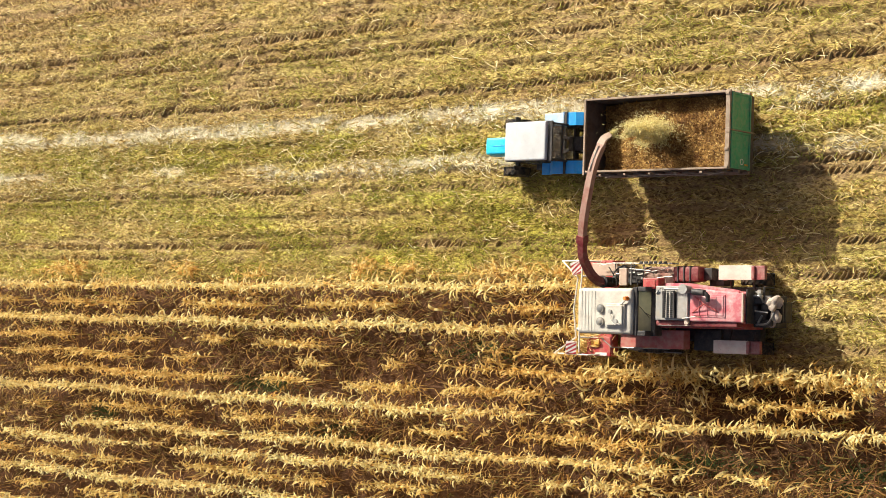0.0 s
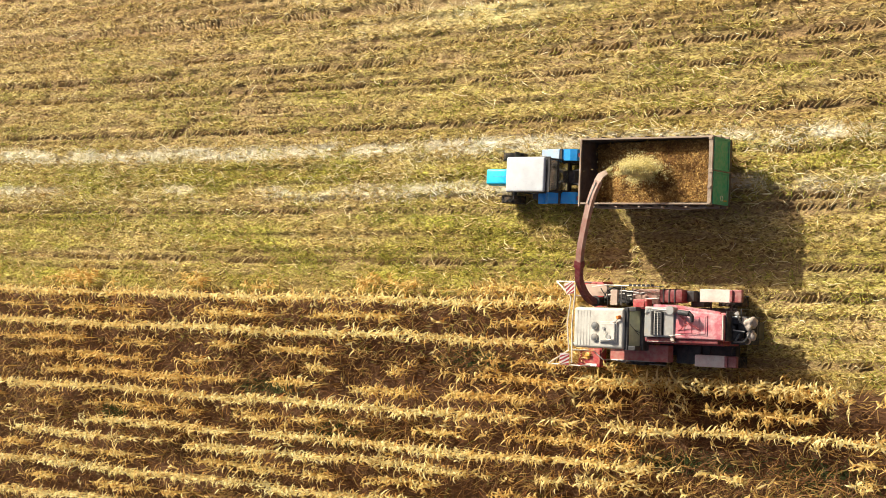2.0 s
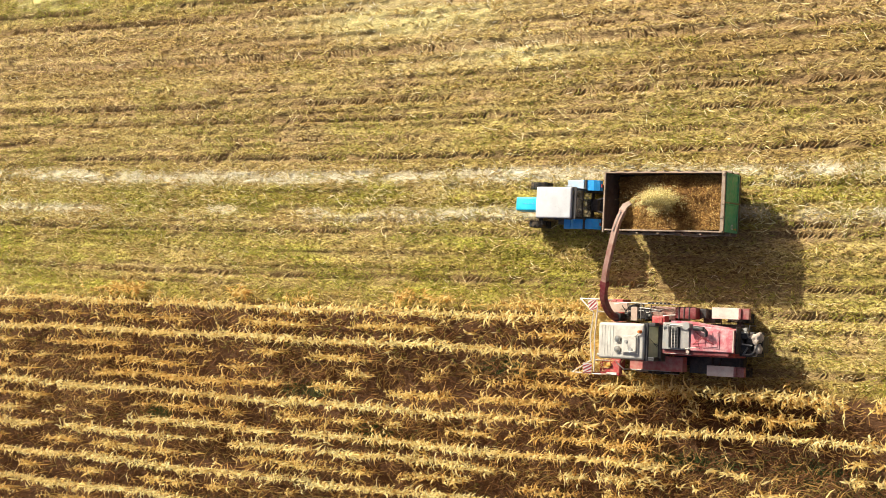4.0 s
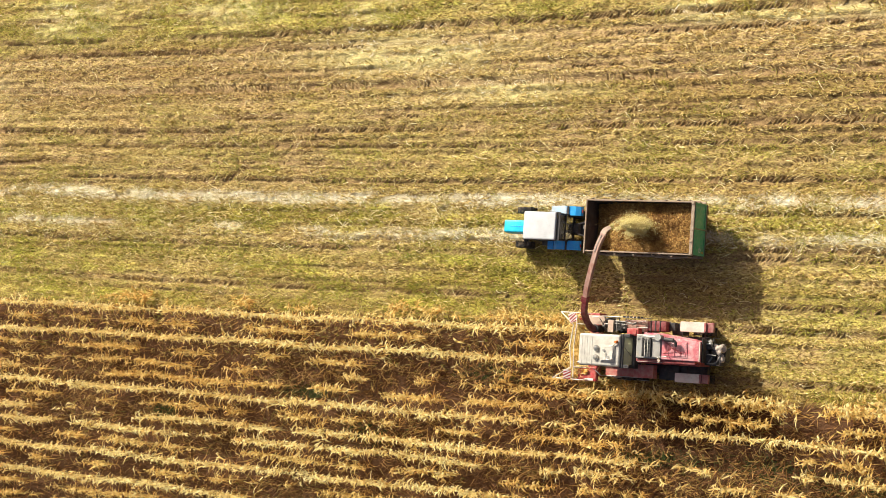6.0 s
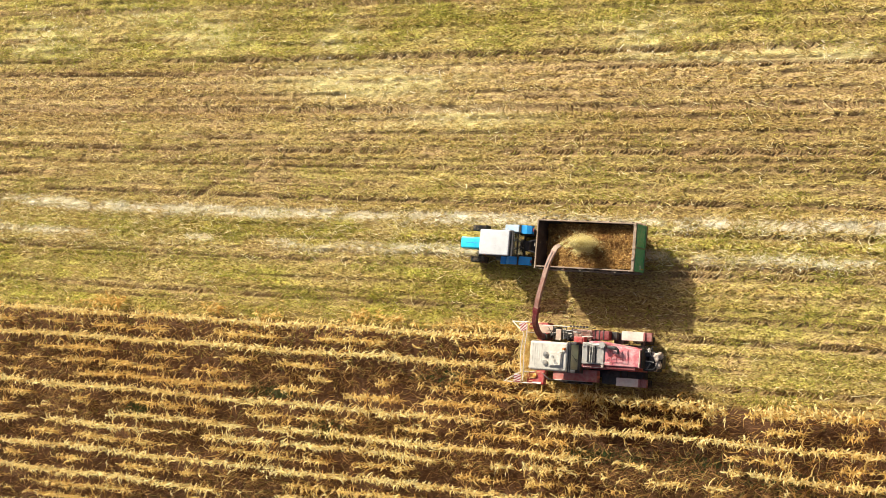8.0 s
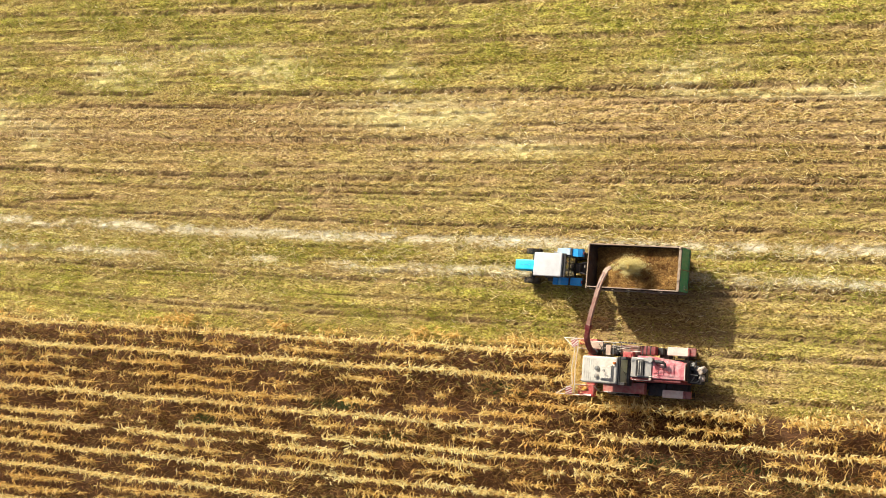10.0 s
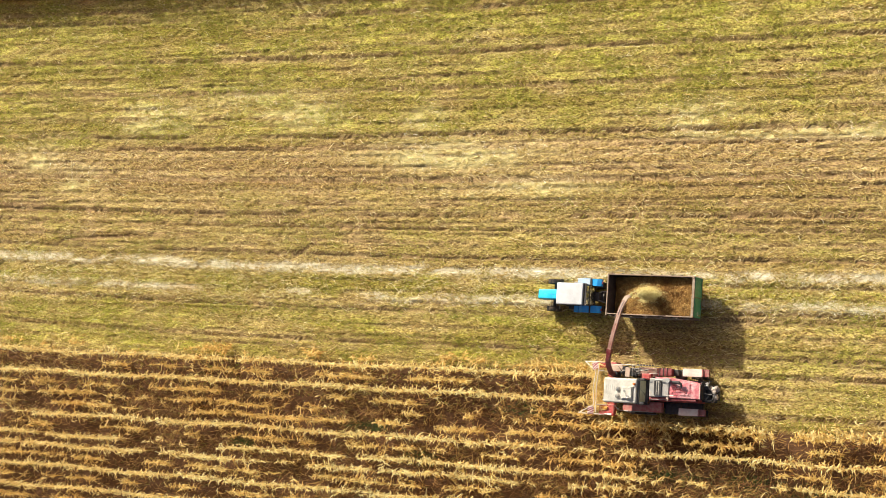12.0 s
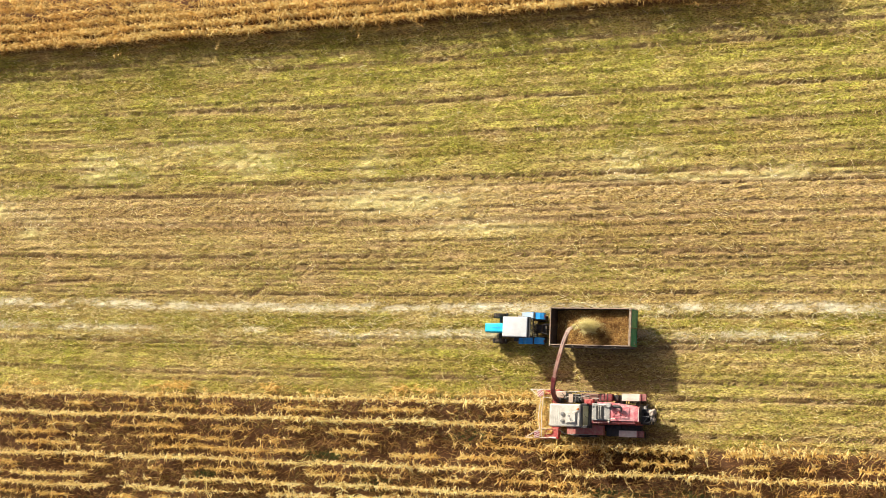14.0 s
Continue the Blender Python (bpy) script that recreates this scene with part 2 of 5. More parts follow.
# ---- building helpers ----
def part(name, bm, material, parent, label="", smooth=False):
    """Links a bmesh, written in world places, as one mesh under a thing or a part."""
    root = parent
    while root.parent:
        root = root.parent
    bmesh.ops.translate(bm, verts=bm.verts, vec=-Vector(root.location))
    me = bpy.data.meshes.new(name)
    bm.to_mesh(me)
    bm.free()
    me.materials.append(material)
    if smooth:
        me.polygons.foreach_set("use_smooth", [True] * len(me.polygons))
        me.set_sharp_from_angle(angle=radians(38))
    ob = new(name, me)
    ob.parent = parent
    return tagged(ob, label) if label else ob


def thing(name, place, label, category, group="", turn=0.0):
    ob = new(name)
    ob.location = place
    ob.rotation_euler = (0, 0, radians(turn))
    return tagged(ob, label, category, group)


def block(bm, x0, x1, y0, y1, z0, z1, bevel=0.02, top=None, seg=2):
    """A box between two corners, its edges rounded; top = (dx0, dx1, dy0, dy1) draws the upper corners in."""
    r = bmesh.ops.create_cube(bm, size=1.0)
    d = top or (0, 0, 0, 0)
    for v in r["verts"]:
        up = v.co.z > 0
        x = (x1 - (d[1] if up else 0)) if v.co.x > 0 else (x0 + (d[0] if up else 0))
        y = (y1 - (d[3] if up else 0)) if v.co.y > 0 else (y0 + (d[2] if up else 0))
        v.co = (x, y, z1 if up else z0)
    if bevel:
        edges = list({e for v in r["verts"] for e in v.link_edges})
        bmesh.ops.bevel(bm, geom=edges, offset=bevel, segments=seg, profile=0.6, affect="EDGES", clamp_overlap=True)
    return bm


def rod(bm, a, b, r, seg=8, r2=None):
    """A round bar from a to b."""
    a, b = Vector(a), Vector(b)
    m = Matrix.Translation((a + b) / 2) @ (b - a).to_track_quat("Z", "Y").to_matrix().to_4x4()
    bmesh.ops.create_cone(bm, cap_ends=True, segments=seg, radius1=r, radius2=r if r2 is None else r2, depth=(b - a).length, matrix=m)
    return bm


def bars(pairs, r, seg=6):
    bm = bmesh.new()
    for a, b in pairs:
        rod(bm, a, b, r, seg)
    return bm


def boxes(*rows, bevel=0.02):
    bm = bmesh.new()
    for row in rows:
        block(bm, *row, bevel=bevel)
    return bm


def tube(points, sizes, sides=4, turn=math.pi / 4):
    """A closed duct along points; sizes: half width and half height at each."""
    bm = bmesh.new()
    rings = []
    pts = [Vector(p) for p in points]
    for i, p in enumerate(pts):
        way = (pts[min(i + 1, len(pts) - 1)] - pts[max(i - 1, 0)]).normalized()
        side = way.cross(Vector((0, 0, 1)))
        side = side.normalized() if side.length > 0.05 else Vector((0, 1, 0))
        up = side.cross(way)
        w, h = sizes[i]
        ring = []
        for k in range(sides):
            a = turn + k * math.tau / sides
            c, s = math.cos(a), math.sin(a)
            if sides == 4:
                c, s = math.copysign(1, c), math.copysign(1, s)
            ring.append(bm.verts.new(p + side * (c * w) + up * (s * h)))
        rings.append(ring)
    for r0, r1 in zip(rings, rings[1:]):
        for k in range(sides):
            bm.faces.new((r0[k], r0[(k + 1) % sides], r1[(k + 1) % sides], r1[k]))
    bm.faces.new(rings[0][::-1])
    bm.faces.new(rings[-1])
    bmesh.ops.recalc_face_normals(bm, faces=bm.faces)
    return bm


def glide(points, n):
    """Points on a smooth line through the given ones."""
    p = [Vector(q) for q in points]
    p = [2 * p[0] - p[1], *p, 2 * p[-1] - p[-2]]
    out = []
    for i in range(1, len(p) - 2):
        for k in range(n):
            t = k / n
            out.append(0.5 * (2 * p[i] + (p[i + 1] - p[i - 1]) * t + (2 * p[i - 1] - 5 * p[i] + 4 * p[i + 1] - p[i + 2]) * t * t
                              + (3 * p[i] - p[i - 1] - 3 * p[i + 1] + p[i + 2]) * t ** 3))
    return out + [p[-2]]


def lathe(bm, profile, centre, seg=28):
    """Turns a profile of (offset along y, radius) round a wheel's axle."""
    rings = []
    for off, r in profile:
        rings.append([bm.verts.new((centre[0] + r * math.cos(k * math.tau / seg), centre[1] + off, centre[2] + r * math.sin(k * math.tau / seg)))
                      for k in range(seg)])
    for a, b in zip(rings, rings[1:]):
        for k in range(seg):
            bm.faces.new((a[k], a[(k + 1) % seg], b[(k + 1) % seg], b[k]))
    return bm


def wheel(parent, x, y, r, width, hub, lugs=18, rim_mat=None):
    """A wheel on an axle along y: tyre with slanted lugs, dished rim."""
    w = width / 2
    c = (x, y, r)
    bm = bmesh.new()
    lathe(bm, [(-w * 0.75, hub), (-w, hub + 0.3 * (r - hub)), (-w, r * 0.90), (-w * 0.8, r * 0.955), (0, r * 0.965), (w * 0.8, r * 0.955),
               (w, r * 0.90), (w, hub + 0.3 * (r - hub)), (w * 0.75, hub)], c)
    for k in range(lugs):
        for side in (-1, 1):
            a = (k + (0.5 if side > 0 else 0)) * math.tau / lugs
            m = Matrix.Translation(c) @ Matrix.Rotation(-a, 4, "Y") @ Matrix.Translation((r * 0.965, side * w * 0.5, 0)) \
                @ Matrix.Rotation(side * 0.7, 4, "X")
            bmesh.ops.create_cube(bm, size=1.0, matrix=m @ Matrix.Diagonal((r * 0.075, w * 1.15, r * 0.075, 1)))
    bmesh.ops.recalc_face_normals(bm, faces=bm.faces)
    tyre_holder = part("wheel", bm, M_RUBBER, parent, "black rubber tyre with muddy lugs", True)
    bm = bmesh.new()
    for s in (-1, 1):
        lathe(bm, [(s * w * 0.72, hub * 1.02), (s * w * 0.60, hub * 0.92), (s * w * 0.2, hub * 0.82), (s * w * 0.25, hub * 0.4), (s * w * 0.45, hub * 0.34),
                   (s * w * 0.47, 0.01)], c, 20)
    bmesh.ops.recalc_face_normals(bm, faces=bm.faces)
    part("rim", bm, rim_mat or M_STEEL, tyre_holder, "dished steel wheel rim", True)
    return tyre_holder


RNG = np.random.default_rng(7)


def vnoise(x, y, seed=0):
    """Smooth random values from 0 to 1 over the plane, one knot a unit."""
    xi, yi = np.floor(x).astype(np.int64), np.floor(y).astype(np.int64)
    fx, fy = x - xi, y - yi
    fx, fy = fx * fx * (3 - 2 * fx), fy * fy * (3 - 2 * fy)

    def knot(a, b):
        h = (a * 374761393 + b * 668265263 + seed * 974634777) & 0x7FFFFFFF
        h = ((h ^ (h >> 13)) * 1274126177) & 0x7FFFFFFF
        return ((h ^ (h >> 16)) & 0xFFFF) / 65535.0

    top = knot(xi, yi) * (1 - fx) + knot(xi + 1, yi) * fx
    low = knot(xi, yi + 1) * (1 - fx) + knot(xi + 1, yi + 1) * fx
    return top * (1 - fy) + low * fy


def fnoise(x, y, seed=0):
    return (vnoise(x, y, seed) * 4 + vnoise(2 * x, 2 * y, seed + 1) * 2 + vnoise(4 * x, 4 * y, seed + 2)) / 7


def sheet(name, verts, quads, material):
    """One mesh from arrays of corners and four-sided faces."""
    me = bpy.data.meshes.new(name)
    me.vertices.add(len(verts))
    me.vertices.foreach_set("co", np.ascontiguousarray(verts, np.float32).ravel())
    me.loops.add(len(quads) * 4)
    me.loops.foreach_set("vertex_index", np.ascontiguousarray(quads, np.int32).ravel())
    me.polygons.add(len(quads))
    me.polygons.foreach_set("loop_start", np.arange(0, len(quads) * 4, 4, dtype=np.int32))
    me.update(calc_edges=True)
    me.materials.append(material)
    return me


def blades(name, place, heading, length, width, rise, droop, material, segs=2, taper=0.25, curl=0.0):
    """Many thin bent blades in one mesh. rise: the slope at the root in radians; droop: how far it bends down on its way; curl: how far it bends sideways."""
    n = len(place)
    ring = segs + 1
    at = place.copy()
    out = np.zeros((n, ring, 2, 3))
    tilt = RNG.normal(0, 0.35, n)
    bend = RNG.normal(0, 1, n) * curl
    for k in range(ring):
        f = k / segs
        turned = heading + bend * (f - 0.5)
        side = np.stack([-np.sin(turned) * np.cos(tilt), np.cos(turned) * np.cos(tilt), np.sin(tilt)], -1)
        wide = width * (1 - (1 - taper) * f ** 1.5) * (0.6 if k == 0 else 1.0)
        out[:, k, 0] = at - side * wide[:, None] / 2
        out[:, k, 1] = at + side * wide[:, None] / 2
        ang = rise - droop * (f + 0.5 / segs)
        step = length / segs
        at = at + np.stack([np.cos(turned) * np.cos(ang) * step, np.sin(turned) * np.cos(ang) * step, np.sin(ang) * step], -1)
    out[..., 2] = np.maximum(out[..., 2], 0.004)
    base = np.arange(n)[:, None] * ring * 2
    quads = np.stack([np.stack([base[:, 0] + 2 * k, base[:, 0] + 2 * k + 1, base[:, 0] + 2 * k + 3, base[:, 0] + 2 * k + 2], -1) for k in range(segs)], 1)
    return sheet(name, out.reshape(-1, 3), quads.reshape(-1, 4), material)


# ---- the field ----
ROW = 0.82                       # between maize rows
CUT_FRONT, CUT_SOUTH, EDGE_NORTH = 4.9, -3.55, 28.3
X0, X1 = -52.0, 33.0             # the stretch with loose straw and standing crop
TRACKS = ((3.30, 0.40), (0.95, 0.46), (0.35, 0.3), (8.25, 0.36), (7.25, 0.40), (9.2, 0.40), (10.15, 0.46), (10.95, 0.3), (12.72, 0.48), (13.4, 0.3), (15.05, 0.36),
          (16.02, 0.48), (17.4, 0.34), (19.45, 0.48), (20.4, 0.3), (22.0, 0.50), (22.75, 0.34), (25.3, 0.50), (26.2, 0.40))
FAINT = (2, 7, 9, 12, 14, 16)        # tracks of which only short stretches are left
BEHIND = ((-0.25, 0.45), (-2.8, 0.45), (3.75, 0.4), (5.55, 0.4))     # wheel marks behind the machines
BLOTCHES = ((-8.0, 14.6, 5.0, 0.8), (-35.5, 17.8, 1.6, 0.9), (-32.3, 17.7, 1.4, 0.8), (-20.5, 17.9, 2.4, 0.9), (11.0, 16.8, 2.4, 0.8),
            (-46.0, 14.8, 1.5, 0.8), (-41.5, 13.0, 1.4, 0.7), (-10.0, 17.2, 1.2, 1.0), (-2.0, 12.2, 4.0, 0.5), (20.0, 15.6, 6.0, 0.4), (-26.0, 19.0, 2.0, 0.7))


def sway(x):
    """How far the old lanes swing north towards their western end."""
    return 0.00033 * np.minimum(x, 0) ** 2


def lane(x, k):
    """Where the wheel track k runs beside its mean line, and how deep it is there, from 0 to 1."""
    bend = 0.16 * (fnoise(x * 0.05, x * 0 + k, 70) - 0.5) + sway(x)
    run = np.clip(fnoise(x * 0.11, x * 0 + k * 7.3, 40 + k) * 3.2 - (1.25 if k in FAINT else 0.35), 0.0, 1)
    return bend, run


def chaff_at(x, y):
    """How thick pale chaff lies: two lines left by the last pass and some spilled patches."""
    p = fnoise(x * 0.55, y * 1.6, 11)
    y = y - sway(x)
    out = np.exp(-((y - 6.2 - 0.3 * (fnoise(x * 0.3, x * 0, 5) - 0.5)) / 0.26) ** 2) * np.clip(p * 4.2 - 1.2, 0, 0.95)
    out = out + np.exp(-((y - 4.3 - 0.3 * (fnoise(x * 0.25, x * 0, 6) - 0.5)) / 0.22) ** 2) * np.clip(fnoise(x * 0.3, y * 0.9, 13) * 3.6 - 1.35, 0, 0.65)
    return np.clip(out + 0.05 * pale_at(x, y), 0, 1)


def pale_at(x, y):
    """Faint yellow patches where chopped residue was spilled."""
    out = 0 * x
    for bx, by, sx, sy in BLOTCHES:
        out = out + np.exp(-((x - bx) / sx / 1.25) ** 2 - ((y - by) / sy / 1.3) ** 2) * np.clip(fnoise(x * 0.7, y * 1.3, 23) * 2.4 - 0.45, 0, 1)
    return np.clip(out * 0.95, 0, 0.75)


def band_at(x, y):
    """Long lanes of barer and better covered ground along the rows, from 0 to 1."""
    return fnoise(x * 0.06, (y - sway(x)) * 1.7, 79)


def green_at(x, y):
    """How much regrowth and weeds show between the straw."""
    zone = np.interp(y, [-20, -4, -3.2, 0.0, 0.4, 2.0, 3.2, 4.0, 4.8, 5.6, 6.4, 7.4, 15.3, 16.4, 25, 27, 28.3, 60],
                     [0.25, 0.3, 0.50, 0.5, 0.62, 0.60, 0.52, 0.25, 0.6, 0.55, 0.25, 0.34, 0.12, 0.50, 0.60, 0.50, 0.4, 0.3])
    # Green is cut beside the machines so their cast shadow looks browner.
    zone = zone * (1 - 0.6 * np.clip((x - 3) / 3, 0, 1) * np.clip((17 - x) / 3, 0.35, 1) * (y < 3.6))
    return np.clip(zone * 1.5 * (0.25 + 1.5 * fnoise(x * 0.35, y * 0.9, 31)) - 0.24, 0, 0.9)


def mark_at(x, y):
    """Short gouges across the lanes where machines turned."""
    deep = np.zeros_like(x)
    for ax, ay, bx, by, wide in ((-20.4, 7.25, -18.3, 8.4, 0.17), (-19.6, 10.8, -19.5, 12.2, 0.11), (-17.2, 11.2, -17.1, 12.1, 0.10), (-43.0, 8.2, -36.0, 8.6, 0.12)):
        s = np.clip(((x - ax) * (bx - ax) + (y - ay) * (by - ay)) / ((bx - ax) ** 2 + (by - ay) ** 2), 0, 1)
        deep = np.maximum(deep, np.exp(-((x - ax - (bx - ax) * s) ** 2 + (y - ay - (by - ay) * s) ** 2) / wide ** 2))
    return deep


def rut_at(x, y):
    """Wheel marks: how deep, from 0 to 1, with the print of the lugs."""
    deep = np.zeros_like(x)
    for k, (at, wide) in enumerate(TRACKS):
        bend, run = lane(x, k)
        deep = np.maximum(deep, run * np.exp(-((y - at - bend) / (wide * 0.5)) ** 4))
    for at, wide in BEHIND:
        deep = np.maximum(deep, np.clip((x - 11.5) * 0.6, 0, 1.0) * np.exp(-((y - at) / (wide * 0.5)) ** 4))
    return deep


def lines_at(x, y):
    """Old crop rows in the stubble: a low ridge with a bare furrow beside it, fading in and out along each row."""
    k = np.round((y + 0.05) / ROW)
    off = y + 0.05 - k * ROW + 0.22 * (fnoise(x * 0.13, k * 3.7, 85) - 0.5)
    run = np.clip(fnoise(x * 0.16, k * 5.3, 86) * 3.2 - 0.6, 0, 1) * np.clip(fnoise(x * 0.8, k * 2.1, 87) * 3.2 - 0.7, 0.15, 1) * (1 - crop_at(x, y))
    return run * np.exp(-((off - 0.06) / 0.11) ** 2), run * np.exp(-((off + 0.15) / 0.10) ** 2)


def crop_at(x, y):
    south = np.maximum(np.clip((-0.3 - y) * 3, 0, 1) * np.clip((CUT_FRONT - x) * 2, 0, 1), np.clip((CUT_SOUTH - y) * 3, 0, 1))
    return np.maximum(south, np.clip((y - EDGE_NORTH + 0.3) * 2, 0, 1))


def build_ground():
    far = np.array([60, 75, 100, 150, 250, 450, 900, 1800, 3500], float)
    xs = np.concatenate([-far[::-1], np.arange(X0, X1, 0.18), [36, 42, 50], far])
    ys = np.concatenate([-far[::-1], np.arange(-48, -20, 4), np.arange(-20, -4, 0.4), np.arange(-4, 28.6, 0.10), np.arange(29, 44, 0.8), [48, 54], far])
    gx, gy = np.meshgrid(xs, ys)
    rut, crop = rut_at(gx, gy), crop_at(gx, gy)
    ridge, furrow = lines_at(gx, gy)
    near = np.clip(1 - np.maximum(np.abs(gx + 10) - 42, 0) / 10, 0, 1) * np.clip(1 - np.maximum(np.abs(gy - 8) - 30, 0) / 8, 0, 1)
    z = 0.06 * (fnoise(gx * 1.1, gy * 2.4, 3) - 0.5) + 0.17 * (vnoise(gx * 3.0, gy * 4.6, 9) - 0.5)
    z = z + (0.06 * ridge - 0.05 * furrow) * (1 - rut)
    z = z - 0.06 * rut + 0.05 * np.clip(rut * (1 - rut) * 4, 0, 1)
    mark = mark_at(gx, gy)
    z = (z - 0.14 * mark) * near - 0.02
    nx, ny = len(xs), len(ys)
    i = (np.arange(ny - 1)[:, None] * nx + np.arange(nx - 1)[None]).ravel()
    me = sheet("ground", np.stack([gx, gy, z], -1).reshape(-1, 3), np.stack([i, i + 1, i + nx + 1, i + nx], -1), M_SOIL)
    fade = np.clip(near + 0.25, 0, 1)
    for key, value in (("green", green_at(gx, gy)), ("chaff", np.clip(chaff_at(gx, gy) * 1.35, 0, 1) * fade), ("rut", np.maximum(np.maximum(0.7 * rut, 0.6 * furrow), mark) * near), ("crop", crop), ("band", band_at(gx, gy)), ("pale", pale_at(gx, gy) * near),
                       ("row", np.clip(0.15 + 0.8 * ridge - 0.3 * furrow + 0.8 * fnoise(gx * 0.5, gy * 1.4, 78), 0, 1)
                        * np.interp(gy, [6.8, 8, 15, 16], [1, 0.65, 0.65, 1]))):
        a = me.attributes.new(key, "FLOAT", "POINT")
        a.data.foreach_set("value", value.astype(np.float32).ravel())
    me.polygons.foreach_set("use_smooth", np.ones(len(me.polygons), bool))
    return tagged(new("ground", me), "harvested maize field with straw stubble, weeds and wheel tracks", "field", kind="structure")


def scattered(n, density, lo=(-54, -3.6), hi=(64, 28.6)):
    """Random places on the open stubble, thinned by a density from 0 to 1."""
    got = np.zeros((0, 2))
    while len(got) < n:
        p = RNG.uniform(lo, hi, (n * 2, 2))
        keep = RNG.uniform(0, 1, len(p)) < np.where((p[:, 0] > X0) & (p[:, 0] < X1), 1, 0.35) * density(p[:, 0], p[:, 1]) * np.clip(3.6 * vnoise(p[:, 0] * 3.6, p[:, 1] * 6.0, 19) - 1.1, 0.06, 1) * (1 - 0.8 * crop_at(p[:, 0], p[:, 1]))
        got = np.concatenate([got, p[keep]])
    got = got[:n]
    return np.column_stack([got, RNG.uniform(0.0, 0.03, n)])


def build_litter():
    n = 84000
    p = scattered(n, lambda x, y: (0.10 + 0.9 * np.clip(4.5 * (fnoise(x * 0.9, y * 3.2, 51) - 0.40), 0, 1)) * np.interp(y, [-4, 3.3, 4.2, 6.6, 8, 15, 17, 28], [0.7, 0.75, 1, 1, 0.75, 0.42, 0.5, 0.45])
                  * (1 - 0.9 * rut_at(x, y)) * (1 - mark_at(x, y)) * np.clip(2.6 * band_at(x, y) - 0.5, 0.3, 1) * (1 - 0.5 * np.clip((x - 12) / 2, 0, 1) * (y < 3.6)) * (0.45 + 0.55 * lines_at(x, y)[0]) * (1 - 0.8 * lines_at(x, y)[1]))
    me = blades("straw_litter", p, RNG.normal(0, 0.55, n) + math.pi * RNG.integers(0, 2, n), RNG.gamma(2.2, 0.10, n) + 0.08, RNG.uniform(0.025, 0.07, n),
                RNG.normal(0.5, 0.3, n), RNG.normal(1.0, 0.4, n), M_STRAW, curl=0.7)
    tagged(new("straw_litter", me), "dry broken maize straw lying loose on the stubble", "straw", kind="stuff")
    n = 9500
    p = scattered(n, lambda x, y: 0.035 + np.interp(y, [3.4, 4.2, 6.6, 7.2, 12.4, 13.2, 15, 15.6], [0, 0.3, 0.3, 0, 0, 0.04, 0.04, 0]) * np.clip(3 * fnoise(x * 0.5, y * 1.1, 17) - 0.9, 0, 1))
    p[:, 2] += RNG.uniform(0, 0.06, n)
    me = blades("loose_stalks", p, RNG.normal(-0.15, 0.6, n) + math.pi * RNG.integers(0, 2, n), RNG.gamma(5.0, 0.070, n) + 0.10, RNG.uniform(0.022, 0.042, n), RNG.normal(0.45, 0.25, n),
                RNG.normal(0.9, 0.3, n), M_STALK, 3, 0.5, 0.9)
    tagged(new("loose_stalks", me), "long pale bent maize stalks and leaves strewn over the stubble", "straw", kind="stuff")
    n = 20000
    p = scattered(n, lambda x, y: chaff_at(x, y))
    me = blades("pale_chaff", p, RNG.uniform(0, math.tau, n), RNG.gamma(3.0, 0.05, n) + 0.06, RNG.uniform(0.02, 0.05, n), RNG.normal(0.25, 0.2, n),
                RNG.normal(0.5, 0.3, n), M_CHAFF)
    tagged(new("pale_chaff", me), "pale chopped chaff spilled in lines over the stubble", "chaff", kind="stuff")
    n = 94000
    p = scattered(n, lambda x, y: (1 - mark_at(x, y)) * green_at(x, y) * np.clip(fnoise(x * 0.6, y * 1.3, 61) * 4.0 - 1.4, 0, 1))
    me = blades("weeds", p, RNG.uniform(0, math.tau, n), RNG.gamma(4.0, 0.055, n) + 0.06, RNG.uniform(0.018, 0.042, n), RNG.normal(0.9, 0.35, n),
                RNG.normal(1.1, 0.4, n), M_WEED, 2, 0.15)
    tagged(new("weeds", me), "low yellow-green weeds and grass growing through the stubble", "weeds", kind="stuff")
    rows = np.arange(-3.2, 28.0, ROW)
    x = np.concatenate([np.arange(X0, X1, 0.21) + RNG.normal(0, 0.05, len(np.arange(X0, X1, 0.21))) for _ in rows])
    y = np.repeat(rows, len(np.arange(X0, X1, 0.21))) + RNG.normal(0, 0.05, len(x))
    keep = (crop_at(x, y) < 0.1) & (rut_at(x, y) < 0.4) & (RNG.uniform(0, 1, len(x)) < 0.7)
    p = np.repeat(np.column_stack([x, y + sway(x), np.zeros(len(x))])[keep], 3, axis=0)
    n = len(p)
    p[:, :2] += RNG.normal(0, 0.035, (n, 2))
    me = blades("stubble", p, RNG.uniform(0, math.tau, n), RNG.uniform(0.14, 0.32, n), RNG.uniform(0.035, 0.065, n), RNG.normal(1.05, 0.3, n), RNG.normal(0.4, 0.3, n), M_STRAW, 2, 0.7)
    tagged(new("stubble", me), "short cut maize stumps standing in rows", "stubble", kind="stuff")


LODGED = ((-32.0, -4.6, 4.0, 0.9), (-29.5, -7.2, 5.0, 0.8), (-19.5, -8.0, 3.0, 0.6), (-14.0, -10.8, 4.0, 0.7), (4.6, -5.8, 2.2, 0.6), (1.5, -8.2, 2.4, 0.6), (9.2, -4.9, 1.8, 0.5),
          (10.5, -7.9, 3.0, 0.7), (-5.5, -6.6, 3.4, 0.7), (15.2, -7.4, 2.5, 0.7), (-1.0, -3.4, 2.5, 0.5), (-46.0, -6.0, 3.5, 0.8), (-14.0, -4.2, 2.5, 0.5), (22.0, -8.5, 4.0, 1.2))


